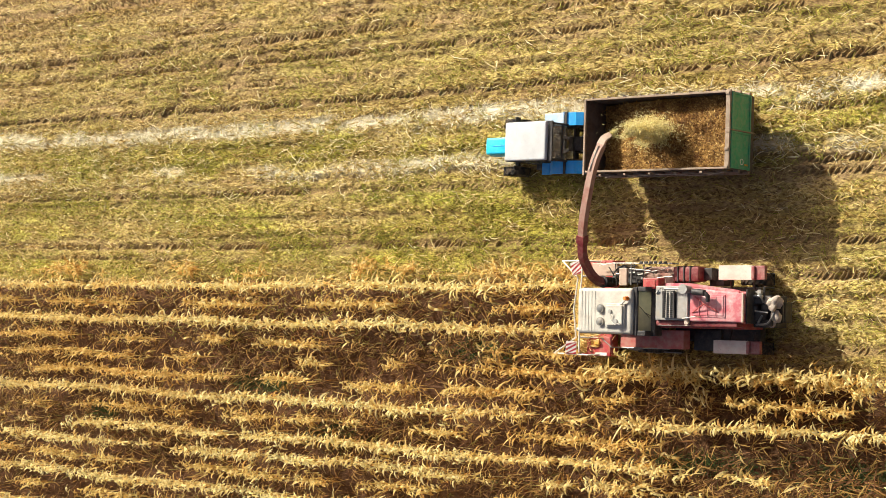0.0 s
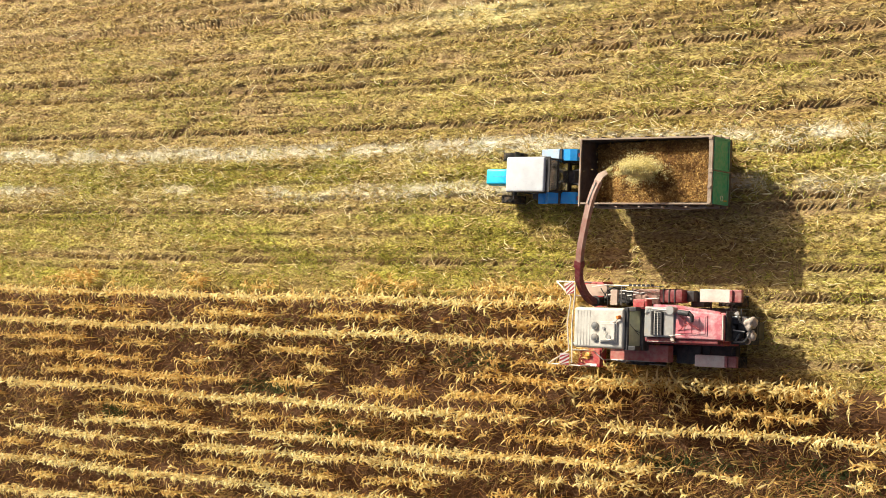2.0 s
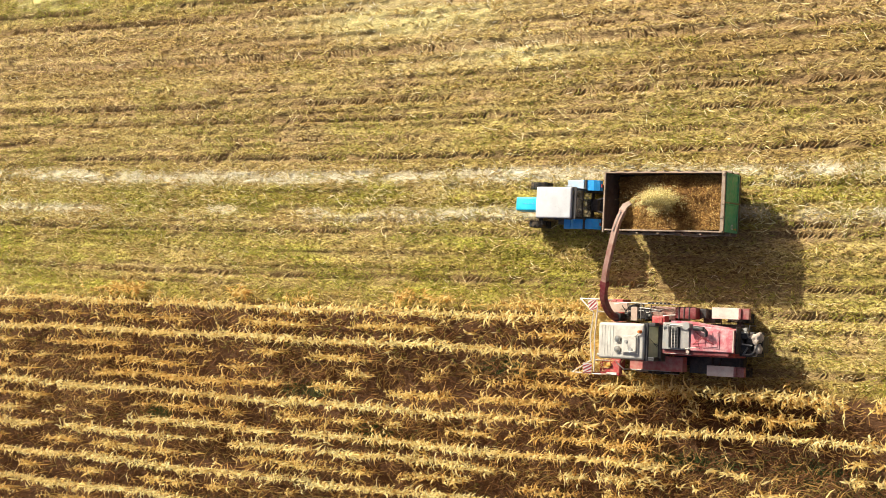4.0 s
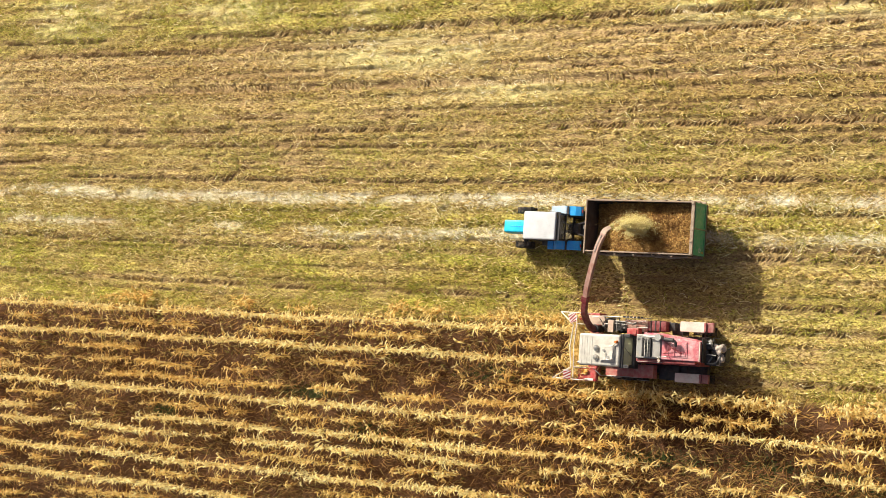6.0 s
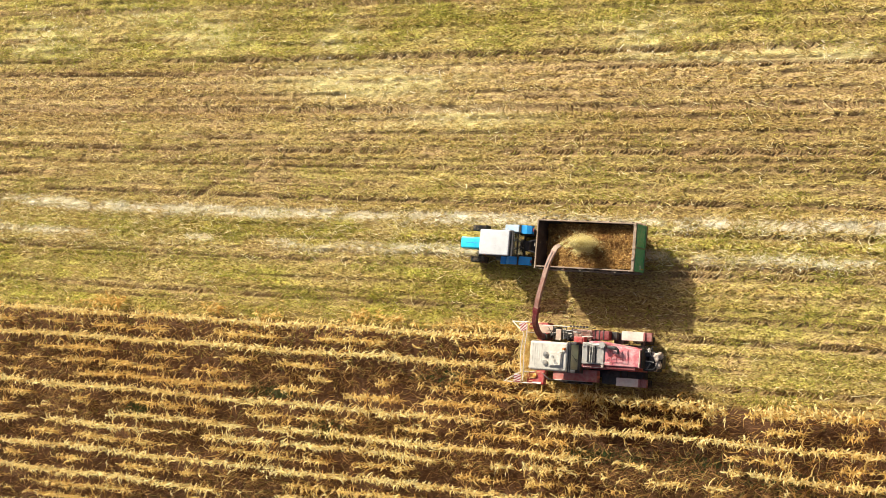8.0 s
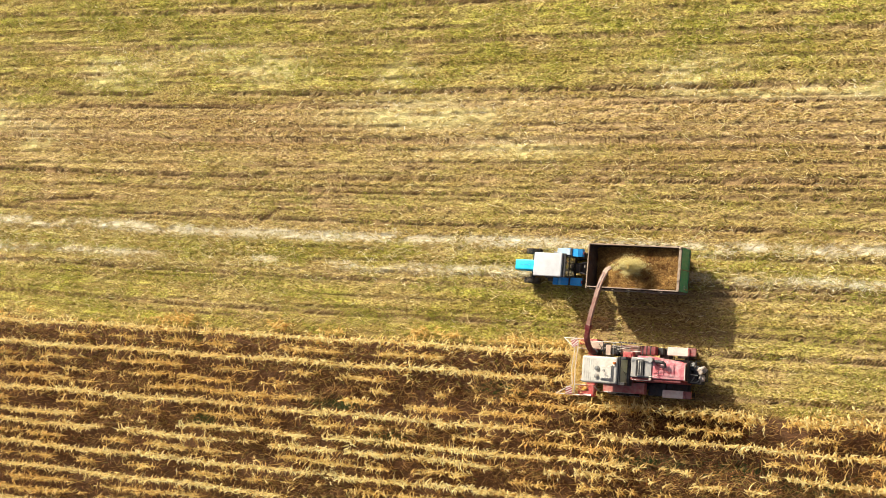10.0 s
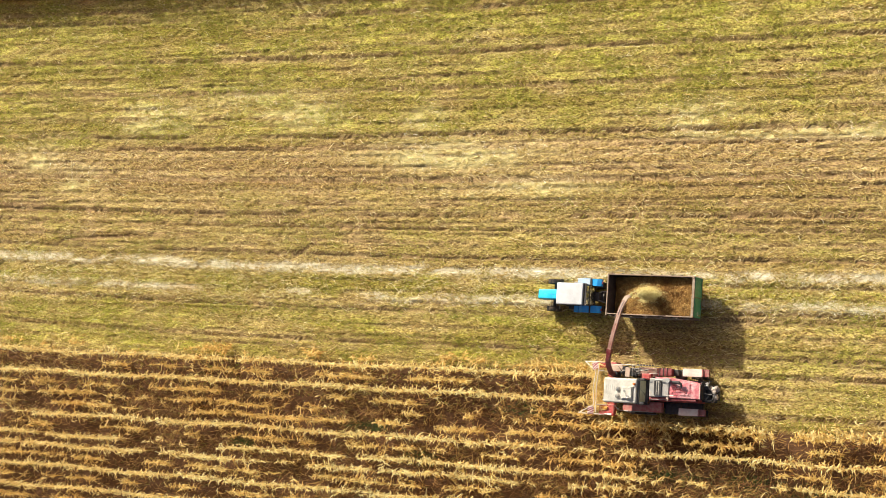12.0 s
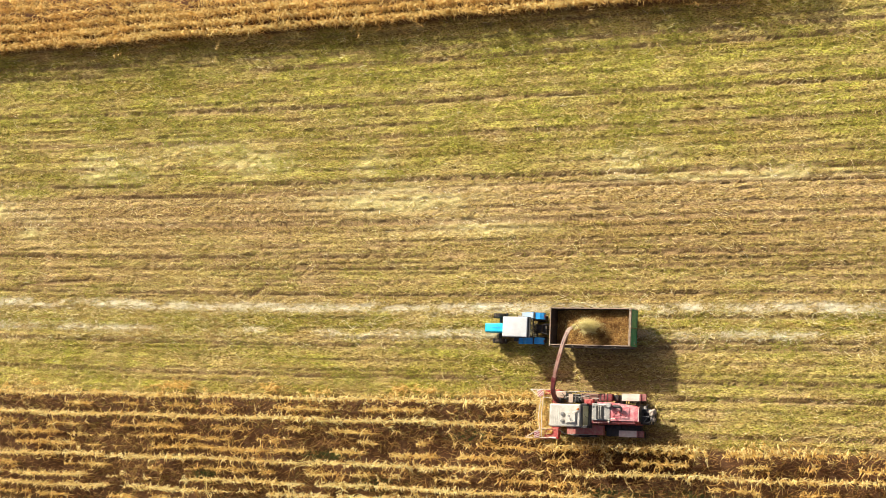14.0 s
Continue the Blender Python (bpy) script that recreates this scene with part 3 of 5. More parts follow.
def fallen_at(x, y):
    out = np.zeros_like(x)
    for bx, by, sx, sy in LODGED:
        out = np.maximum(out, np.exp(-((x - bx) / sx) ** 2 - ((y - by) / sy) ** 2))
    return out * 1.15 + 0.75 * (fnoise(x * 0.22, y * 0.9, 81) - 0.5) + 0.05 * np.clip((x + 3) / 8, 0, 1)


def build_maize(name, rows, height, label, allowed, material, spread=0.5, wild=0.05):
    """Rows of dry maize: for each plant a stalk, arching leaves and a tassel, all as thin blades. rows: where each runs and how many of its plants are missing; wild: how many lean over."""
    xs, ys, hs = [], [], []
    for r, missing in rows:
        x = np.concatenate([np.arange(X0 - 6, X1, 0.15), np.arange(X1, 66, 0.3)])
        x = x + RNG.normal(0, 0.04, len(x))
        y = r + 0.06 * np.sin(x * 0.5 + r) + RNG.normal(0, 0.035, len(x))
        vigour = fnoise(x * 0.45, x * 0 + r * 3.1, 90)
        ok = allowed(x, y) & ((fallen_at(x, y) < 0.52) | (RNG.uniform(0, 1, len(x)) < 0.16)) & (vigour + RNG.uniform(-0.10, 0.10, len(x)) > missing)
        xs.append(x[ok]), ys.append(y[ok]), hs.append((height * (0.78 + 0.42 * vigour) + RNG.normal(0, 0.14, len(x)))[ok])
    x, y, h = np.concatenate(xs), np.concatenate(ys), np.concatenate(hs)
    n = len(x)
    plane = RNG.uniform(0, math.tau, n)
    lean = np.where(RNG.uniform(0, 1, n) < wild, RNG.uniform(0.3, 0.9, n), RNG.gamma(2.0, 0.03, n))
    away = RNG.uniform(0, math.tau, n)
    root = np.column_stack([x, y, np.zeros(n)])
    up = np.column_stack([np.cos(away) * np.sin(lean), np.sin(away) * np.sin(lean), np.cos(lean)])
    sets = [(root, away, h, np.full(n, 0.035), math.pi / 2 - lean, RNG.normal(0.05, 0.05, n))]
    lower = []
    for k in range(7):
        f = 0.46 + 0.52 * k / 6
        at = root + up * (h * f)[:, None]
        size = spread * (1.12 - 0.7 * abs(f - 0.7)) * RNG.gamma(9.0, 0.105, n)
        (lower if k < 3 else sets).append((at, plane + math.pi * (k % 2) + RNG.normal(0, 0.7, n), size, RNG.uniform(0.055, 0.125, n), RNG.normal(0.9, 0.35, n), RNG.normal(2.1, 0.7, n)))
    for k in range(2):
        sets.append((root + up * (h * 0.95)[:, None], RNG.uniform(0, math.tau, n), RNG.uniform(0.12, 0.28, n), np.full(n, 0.04), RNG.normal(0.9, 0.3, n), RNG.normal(0.9, 0.4, n)))
    low = [np.concatenate([s[i] for s in lower]) for i in range(6)]
    tagged(new("lower_maize_leaves", blades("lower_maize_leaves", *low, M_LOWLEAF, 3, 0.12, 0.5)), "dead orange-brown lower leaves hanging on the maize stalks", "maize", kind="stuff")
    a = [np.concatenate([s[i] for s in sets]) for i in range(6)]
    return tagged(new(name, blades(name, *a, material, 3, 0.12, 0.5)), label, "maize", kind="stuff")


def build_fallen():
    """Flattened plants and leaves on the ground between and inside the maize rows."""
    n = 66000
    p = np.column_stack([RNG.uniform(X0, X1 + 24, n * 3), RNG.uniform(-17.5, 0.2, n * 3)])
    keep = (crop_at(p[:, 0], p[:, 1]) > 0.5) & (RNG.uniform(0, 1, len(p)) < 0.30 + 0.7 * np.clip(fallen_at(p[:, 0], p[:, 1]) * 1.4, 0, 1))
    p = p[keep][:n]
    n = len(p)
    high = 0.6 * np.clip(fallen_at(p[:, 0], p[:, 1]), 0, 1)
    p = np.column_stack([p, RNG.uniform(0, 1, n) * high])
    me = blades("fallen_maize", p, RNG.normal(0.3, 0.8, n) + math.pi * RNG.integers(0, 2, n), RNG.uniform(0.25, 0.9, n), RNG.uniform(0.025, 0.07, n), RNG.normal(0.5, 0.35, n),
                RNG.normal(0.9, 0.4, n), M_LODGED, 2, 0.2)
    tagged(new("fallen_maize", me), "brown flattened maize plants and dead leaves on the ground", "maize", kind="stuff")
    n = 7000
    g = np.concatenate([np.column_stack([RNG.normal(bx, sx * 0.5, n // 7), RNG.normal(by, sy * 0.4, n // 7), np.zeros(n // 7)])
                        for bx, by, sx, sy in ((-8.4, -6.95, 1.8, 0.7), (-24.0, -6.9, 1.0, 0.5), (-1.0, -3.3, 1.8, 0.5), (9.5, -7.0, 2.4, 0.5), (15.2, -7.1, 2.2, 0.8), (-13.0, -5.0, 2.0, 0.5), (20.5, -7.6, 3.4, 0.9))])
    me = blades("field_weeds", g, RNG.uniform(0, math.tau, len(g)), RNG.uniform(0.15, 0.4, len(g)), RNG.uniform(0.02, 0.045, len(g)), RNG.normal(0.9, 0.3, len(g)),
                RNG.normal(1.1, 0.4, len(g)), M_DARKWEED, 2, 0.15)
    tagged(new("field_weeds", me), "dark green weeds filling gaps in the maize rows", "weeds", kind="stuff")


def build_prints():
    """Ridges of earth squeezed up between tyre lugs, slanting across each wheel track."""
    rows = []
    for k, (at, wide) in enumerate(TRACKS + BEHIND):
        step = 0.21 if k % 2 else 0.25
        x = np.arange(X0, X1, step)
        x = x + RNG.normal(0, 0.02, len(x))
        bend, run = lane(x, k) if k < len(TRACKS) else (0 * x, np.clip((x - 11.5) * 0.6, 0, 1))
        y = at + bend + RNG.normal(0, 0.015, len(x))
        ok = (run * np.clip(4 * fnoise(x * 0.5, x * 0 + k, 44) - 1.1, 0.2, 1) + RNG.uniform(-0.45, 0.2, len(x)) > 0.25) & (crop_at(x, y) < 0.2) & ((k < len(TRACKS)) | (x > 13))
        rows.append(np.column_stack([x, y, np.full(len(x), -0.95 if k % 5 == 3 else 0.90), np.full(len(x), wide)])[ok])
    r = np.concatenate(rows)
    n = len(r)
    a = r[:, 2] + RNG.normal(0, 0.20, n)
    way, side = np.column_stack([np.cos(a), np.sin(a)]), np.column_stack([-np.sin(a), np.cos(a)])
    half, w, h = r[:, 3] * RNG.uniform(0.30, 0.52, n), RNG.uniform(0.03, 0.055, n), RNG.uniform(0.02, 0.05, n)
    v = np.zeros((n, 12, 3))
    for i in range(3):
        f = (-1.0, 0.0, 1.0)[i]
        crook = (0.0, 1.0, 0.0)[i] * RNG.normal(0, 0.025, n)
        for j, (q, z) in enumerate(((-1.0, 0), (-0.3, 1), (0.3, 1), (1.0, 0))):
            v[:, i * 4 + j, :2] = r[:, :2] + way * (f * half * (0.85 if z else 1.0))[:, None] + side * (q * w + crook)[:, None]
            v[:, i * 4 + j, 2] = z * (h * (1.0 if i == 1 else 0.55)) - 0.02 - 0.10 * (1 - z)
    q = [[4 * i + j, 4 * i + j + 1, 4 * i + j + 5, 4 * i + j + 4] for i in range(2) for j in range(3)] + [[3, 2, 1, 0], [8, 9, 10, 11]]
    me = sheet("tread_prints", v.reshape(-1, 3), (np.arange(n)[:, None, None] * 12 + np.array(q)[None]).reshape(-1, 4), M_CLOD)
    tagged(new("tread_prints", me), "earth ridges of tractor tyre prints across the stubble", "tyre prints", kind="stuff")


build_ground()
build_prints()
build_litter()
STRONG = (1, 3, 7, 9, 10, 12, 14, 17)


def uncut(x, y):
    return (y < CUT_SOUTH) | (x < CUT_FRONT - 0.5 + 0.5 * np.sin(y * 5))


build_maize("standing_maize", [(0.10 - ROW * k, 0.22) for k in STRONG], 1.75, "ripe dry yellow maize standing in uncut rows", uncut, M_MAIZE, 0.36)
build_maize("ragged_edge_maize", [(0.05, 0.6), (-0.2, 0.6)], 0.8, "patchy low maize clumps along the crop edge", uncut, M_THIN, 0.36, 0.3)
build_maize("thin_maize", [(0.10 - ROW * k, 0.54 if k in (2, 4, 8) else 0.47) for k in range(2, 19) if k not in STRONG], 1.5,
            "shorter and thinner rows of dry orange-yellow maize", uncut, M_THIN, 0.36, 0.14)
build_maize("edge_maize", [(-3.74, 0.40)], 1.7, "ragged maize plants along the fresh cut beside the harvester", lambda x, y: x > 5.0, M_MAIZE, 0.40, 0.25)
build_maize("northern_maize", [(EDGE_NORTH + 0.1 + ROW * k, 0.20 if k < 3 else 0.42) for k in range(6)], 2.4, "dense ripe maize along the far edge of the stubble", lambda x, y: x < 24, M_NORTH, 0.45)
build_maize("northern_undergrowth", [(EDGE_NORTH + 0.35 + ROW * k, 0.20 if k < 3 else 0.58) for k in range(5)], 1.5, "low orange maize leaves filling the far crop", lambda x, y: x < 18, M_THIN, 0.45)
build_fallen()


# ---- the tractor ----
def build_tractor():
    tr = thing("tractor", (2.9, 4.62, 0), "blue wheeled farm tractor with a white cab roof", "tractor", turn=-1.0)
    cy = 4.62
    bm = bmesh.new()
    block(bm, 0.38, 2.45, cy - 0.37, cy + 0.37, 0.82, 1.52, 0.09, (0.10, 0, 0.05, 0.05), 3)
    hood = part("hood", bm, M_CYAN, tr, "bright cyan-blue engine hood", True)
    part("hood_seam", boxes((0.85, 2.4, cy - 0.015, cy + 0.015, 1.515, 1.532), (1.45, 1.465, cy - 0.30, cy + 0.30, 1.512, 1.527), bevel=0.004), M_BLUE, hood)
    bm = bmesh.new()
    for k in range(7):
        block(bm, 0.40, 0.44, cy - 0.26, cy + 0.26, 0.90 + 0.07 * k, 0.94 + 0.07 * k, 0.006)
    part("grille", bm, M_BLACK, hood, "black slatted radiator grille")
    for s in (-1, 1):
        part("headlight", rod(bmesh.new(), (0.46, cy + s * 0.28, 1.05), (0.37, cy + s * 0.28, 1.05), 0.07, 12), M_STEEL, hood, "round headlight", True)
    bm = boxes((0.55, 2.3, cy - 0.17, cy + 0.17, 0.45, 0.85), (2.2, 4.75, cy - 0.30, cy + 0.30, 0.55, 1.05), (0.35, 0.62, cy - 0.22, cy + 0.22, 0.50, 0.80))
    part("chassis", bm, M_BLACK, tr, "black engine block and gearbox")
    part("front_axle", boxes((1.22, 1.40, cy - 0.82, cy + 0.82, 0.45, 0.58), bevel=0.03), M_BLACK, tr)
    part("rear_axle", rod(bmesh.new(), (4.25, cy - 0.80, 0.80), (4.25, cy + 0.80, 0.80), 0.12, 12), M_BLACK, tr)
    for s in (-1, 1):
        wheel(tr, 1.28, cy + s * 0.92, 0.52, 0.32, 0.26, 16)
        wheel(tr, 4.25, cy + s * 0.78, 0.80, 0.40, 0.42, 20)
        # rear fender: an arched plate over the wheel, with a seat-high box beside the cab
        y0, y1 = sorted((cy + s * 0.66, cy + s * 1.14))
        bm = bmesh.new()
        prof = [(3.38, 1.14), (3.50, 1.40), (3.75, 1.56), (4.25, 1.62), (4.75, 1.56), (5.00, 1.42), (5.06, 1.26)]
        vs = [[bm.verts.new((x, y, z)) for x, z in prof] for y in (y0, y1)]
        for a in range(len(prof) - 1):
            bm.faces.new((vs[0][a], vs[0][a + 1], vs[1][a + 1], vs[1][a]))
        bmesh.ops.recalc_face_normals(bm, faces=bm.faces)
        bmesh.ops.solidify(bm, geom=list(bm.faces), thickness=0.035)
        f = part("fender", bm, M_BLUE, tr, "bright blue rear fender")
        part("fender_strap", boxes((4.30, 4.40, y0 - 0.01, y1 + 0.01, 1.61, 1.655), bevel=0.01), M_BLACK, f)
        part("tail_light", boxes((5.04, 5.08, (y0 + y1) / 2 - 0.08, (y0 + y1) / 2 + 0.08, 1.30, 1.38), bevel=0.01), M_RED, f, "red tail light")
    # Added plate: the dusty reflection on the fender's front half, as a pale colour.
    part("fender_glare_plate", boxes((3.40, 4.28, cy + 0.72, cy + 1.12, 1.585, 1.67), bevel=0.025), M_FENDER_GLARE, tr, "pale dusty blue plate standing in for glare on the fender")
    part("mudguard_lip", boxes((3.08, 3.42, cy - 1.14, cy - 0.70, 1.26, 1.32), bevel=0.02), M_BLUE, tr, "bright blue mudguard lip")
    # cab
    x0, x1, hw = 2.45, 4.22, 0.68
    bm = bmesh.new()
    block(bm, x0 - 0.12, x1 + 0.02, cy - 0.725, cy + 0.725, 2.52, 2.70, 0.085, None, 4)
    roof = part("cab_roof", bm, M_ROOF, tr, "plain white cab roof with rounded edges", True)
    # The rear strip is added to stretch the cab's shadow towards the trailer.
    part("roof_gutter", boxes((x0 - 0.14, x1 + 0.05, cy - 0.745, cy - 0.70, 2.50, 2.54), (x0 - 0.14, x1 + 0.05, cy + 0.70, cy + 0.745, 2.50, 2.54),
                              (x1 + 0.03, x1 + 0.21, cy - 0.74, cy + 0.74, 2.50, 2.56), bevel=0.01), M_BLACK, roof, "dark roof gutter and a rear strip added to block sun")
    posts = []
    for s in (-1, 1):
        posts += [((x0, cy + s * hw, 1.0), (x0, cy + s * hw, 2.52)), ((3.55, cy + s * hw, 1.0), (3.55, cy + s * hw, 2.52)), ((x1 + 0.28, cy + s * hw, 1.25), (x1, cy + s * hw, 2.52)),
                  ((x0, cy + s * hw, 1.05), (x1 + 0.3, cy + s * hw, 1.25))]
    posts += [((x1 + 0.28, cy - hw, 1.25), (x1 + 0.28, cy + hw, 1.25)), ((x0, cy - hw, 1.5), (x0, cy + hw, 1.5)), ((x1 + 0.16, cy - hw, 1.85), (x1 + 0.16, cy + hw, 1.85))]
    for a, b in posts:
        part("cab_post", rod(bmesh.new(), a, b, 0.035, 8), M_BLACK, tr)

    def pane(name, pts):
        bm = bmesh.new()
        bm.faces.new([bm.verts.new(p) for p in pts])
        bmesh.ops.solidify(bm, geom=list(bm.faces), thickness=0.006)
        part(name, bm, M_GLASS, tr, "dusty cab window glass")

    for s in (-1, 1):
        y = cy + s * hw
        pane("side_window", [(x0 + 0.04, y, 1.25), (3.52, y, 1.25), (3.52, y, 2.5), (x0 + 0.04, y, 2.5)])
        pane("side_window", [(3.58, y, 1.25), (x1 + 0.25, y, 1.28), (x1, y, 2.5), (3.58, y, 2.5)])
    pane("rear_window", [(x1 + 0.27, cy - hw + 0.05, 1.3), (x1 + 0.27, cy + hw - 0.05, 1.3), (x1 + 0.01, cy + hw - 0.05, 2.5), (x1 + 0.01, cy - hw + 0.05, 2.5)])
    pane("windscreen", [(x0, cy - hw + 0.05, 1.5), (x0, cy + hw - 0.05, 1.5), (x0, cy + hw - 0.05, 2.5), (x0, cy - hw + 0.05, 2.5)])
    part("cab_floor", boxes((x0, x1 + 0.25, cy - 0.62, cy + 0.62, 1.02, 1.08)), M_BLACK, tr)
    part("seat", boxes((3.45, 3.95, cy - 0.25, cy + 0.25, 1.25, 1.42), (3.9, 4.02, cy - 0.24, cy + 0.24, 1.35, 1.85), (3.55, 3.85, cy - 0.15, cy + 0.15, 1.08, 1.28), bevel=0.05), M_INTERIOR, tr, "worn driver's seat")
    part("dashboard", boxes((2.5, 2.75, cy - 0.45, cy + 0.45, 1.08, 1.65), bevel=0.05), M_BLACK, tr)
    bm = bmesh.new()
    lathe(bm, [(-0.012, 0.19), (0.012, 0.19), (0.012, 0.165), (-0.012, 0.165), (-0.012, 0.19)], (0, 0, 0), 20)
    bmesh.ops.transform(bm, verts=bm.verts, matrix=Matrix.Translation((2.98, cy, 1.78)) @ Matrix.Rotation(radians(62), 4, "X") @ Matrix.Identity(4))
    part("steering_wheel", bm, M_BLACK, tr, "black steering wheel")
    # hitch and the lower arms
    part("hitch", boxes((4.7, 5.05, cy - 0.34, cy + 0.34, 0.55, 0.95), (4.9, 5.30, cy - 0.06, cy + 0.06, 0.48, 0.60), (4.55, 4.85, cy - 0.26, cy + 0.26, 1.02, 1.30), bevel=0.03), M_BLACK, tr, "black rear hitch and lift housing")
    for s in (-1, 1):
        part("lift_arm", rod(bmesh.new(), (4.75, cy + s * 0.25, 1.20), (5.15, cy + s * 0.38, 1.05), 0.035), M_STEEL, tr)
        part("lower_link", rod(bmesh.new(), (4.70, cy + s * 0.30, 0.62), (5.30, cy + s * 0.42, 0.60), 0.035), M_STEEL, tr)
    part("plate", boxes((5.06, 5.08, cy + 0.02, cy + 0.20, 0.98, 1.14), bevel=0.004), M_STRIPE_W, tr, "small white plate")
    part("fuel_tank", boxes((2.55, 3.35, cy - 0.92, cy - 0.62, 0.55, 0.98), bevel=0.05), M_BLACK, tr, "black tank under the cab door")
    for y in (cy - 0.84, cy + 0.84):
        part("step", boxes((2.6, 3.0, y - 0.14, y + 0.14, 0.42, 0.46), bevel=0.01), M_STEEL, tr)
    for s in (-1, 1):
        part("mirror", rod(boxes((2.36, 2.42, cy + s * 0.93 - 0.08, cy + s * 0.93 + 0.08, 1.85, 2.15), bevel=0.02), (2.42, cy + s * 0.70, 2.2), (2.39, cy + s * 0.93, 2.15), 0.012), M_BLACK, tr)
    return tr


build_tractor().location.x -= 0.06


# ---- the trailer ----
def build_trailer():
    x0, x1, y0, y1, zf, zt = 5.96, 11.92, 3.30, 5.95, 1.25, 2.65
    tr = thing("farm_trailer", ((x0 + x1) / 2, (y0 + y1) / 2, 0), "rusty steel tipping trailer with green tailgate, holding chopped maize", "trailer", turn=-0.8)
    cy = (y0 + y1) / 2
    # The lower, unseen box is added to stop sun passing beneath the floor.
    part("floor_plate", boxes((x0, x1, y0, y1, zf - 0.06, zf), (x0, x1, y0 + 0.02, y1 - 0.02, zf - 0.24, zf - 0.055), bevel=0.01), M_RUST, tr)
    w = 0.05
    for ya, yb, out in ((y1 - w, y1, 1), (y0, y0 + w, -1)):
        wall = part("side_wall", boxes((x0, x1, ya, yb, zf, zt), bevel=0.008), M_RUST, tr, "dark rusty steel side wall")
        part("top_rail", boxes((x0 - 0.02, x1 + 0.02, ya - 0.01, yb + 0.01, zt, zt + 0.06), bevel=0.015), M_RIM, wall, "scuffed pale top rail")
        bm = bmesh.new()
        for k in range(9):
            x = x0 + 0.25 + k * (x1 - x0 - 0.5) / 8
            a, b = sorted((yb if out > 0 else ya, (yb if out > 0 else ya) + out * 0.07))
            block(bm, x - 0.035, x + 0.035, a, b, zf - 0.05, zt - 0.02, 0.01)
        part("side_rib", bm, M_RUST, wall, "upright stiffening ribs")
        a, b = sorted((yb if out > 0 else ya, (yb if out > 0 else ya) + out * 0.09))
        part("side_beam", boxes((x0, x1, a, b, 1.86, 1.96), (x0, x1, a, b, zf - 0.06, zf + 0.06), bevel=0.012), M_RIM, wall)
    front = part("front_wall", boxes((x0, x0 + w, y0 + w, y1 - w, zf, zt), bevel=0.008), M_RUST, tr, "dark front wall")
    part("top_rail", boxes((x0 - 0.02, x0 + w + 0.01, y0 - 0.10, y1 - 0.03, zt + 0.002, zt + 0.085), bevel=0.015), M_RIM, front, "scuffed pale top rail")
    # tailgate: two framed green panels
    xr = x1 - w
    gate = part("tailgate", boxes((xr, x1, y0 + w, y1 - w, zf, zt), bevel=0.006), M_RUST, tr, "two-panel green tailgate")
    part("top_rail", boxes((xr - 0.05, x1 + 0.07, y0 - 0.03, y1 + 0.03, zt + 0.002, zt + 0.09), bevel=0.015), M_RIM, gate, "scuffed pale top rail")
    for ya, yb in ((y0 + 0.03, cy - 0.03), (cy + 0.03, y1 - 0.03)):
        p = part("gate_panel", boxes((x1, x1 + 0.05, ya, yb, zf + 0.10, zt - 0.02), bevel=0.012), M_GREEN, gate, "faded green steel gate panel")
        part("panel_frame", boxes((x1 + 0.05, x1 + 0.09, ya, yb, zt - 0.10, zt - 0.03), (x1 + 0.05, x1 + 0.09, ya, yb, zf + 0.10, zf + 0.17),
                                  (x1 + 0.05, x1 + 0.09, ya, ya + 0.07, zf + 0.17, zt - 0.10), (x1 + 0.05, x1 + 0.09, yb - 0.07, yb, zf + 0.17, zt - 0.10), bevel=0.01), M_GREEN, p)
    part("gate_latch", rod(boxes((x1 - 0.06, x1 + 0.10, cy - 0.10, cy + 0.06, zt + 0.05, zt + 0.13), bevel=0.02), (x1 + 0.06, cy, zt + 0.1), (x1 + 0.11, cy, zf - 0.1), 0.022), M_RIM, gate, "steel gate latch")
    for y in (y0 + 0.04, y0 + 0.66, y1 - 0.09):
        part("hinge", boxes((x1 - 0.10, x1 + 0.04, y - 0.05, y + 0.05, zt + 0.05, zt + 0.13), bevel=0.015), M_RIM, gate)
    part("reflector", boxes((x1 + 0.09, x1 + 0.10, y0 + 0.16, y0 + 0.22, zf + 0.25, zf + 0.50), bevel=0.003), M_YELLOW, gate, "yellow reflector strip")
    bm = bmesh.new()
    lathe(bm, [(-0.01, 0.11), (0.01, 0.11), (0.01, 0.085), (-0.01, 0.085), (-0.01, 0.11)], (0, 0, 0), 16)
    bmesh.ops.transform(bm, verts=bm.verts, matrix=Matrix.Translation((x1 + 0.065, y0 + 0.28, zf + 0.62)) @ Matrix.Rotation(radians(90), 4, "Z"))
    part("speed_sign", bm, M_STRIPE_W, gate, "round white painted ring")
    # running gear
    part("chassis_frame", boxes((x0 - 0.1, x1 - 0.1, cy - 0.55, cy - 0.43, 0.98, 1.18), (x0 - 0.1, x1 - 0.1, cy + 0.43, cy + 0.55, 0.98, 1.18),
                                (x0 + 0.3, x0 + 0.42, cy - 0.43, cy + 0.43, 0.98, 1.16), (x1 - 0.8, x1 - 0.68, cy - 0.43, cy + 0.43, 0.98, 1.16)), M_BLACK, tr, "black chassis rails")
    part("drawbar", tube([(x0 + 0.2, cy + 0.4, 0.95), (5.28, cy + 0.03, 0.60)], [(0.05, 0.05)] * 2), M_BLACK, tr)
    part("drawbar", tube([(x0 + 0.2, cy - 0.4, 0.95), (5.28, cy - 0.03, 0.60)], [(0.05, 0.05)] * 2), M_BLACK, tr)
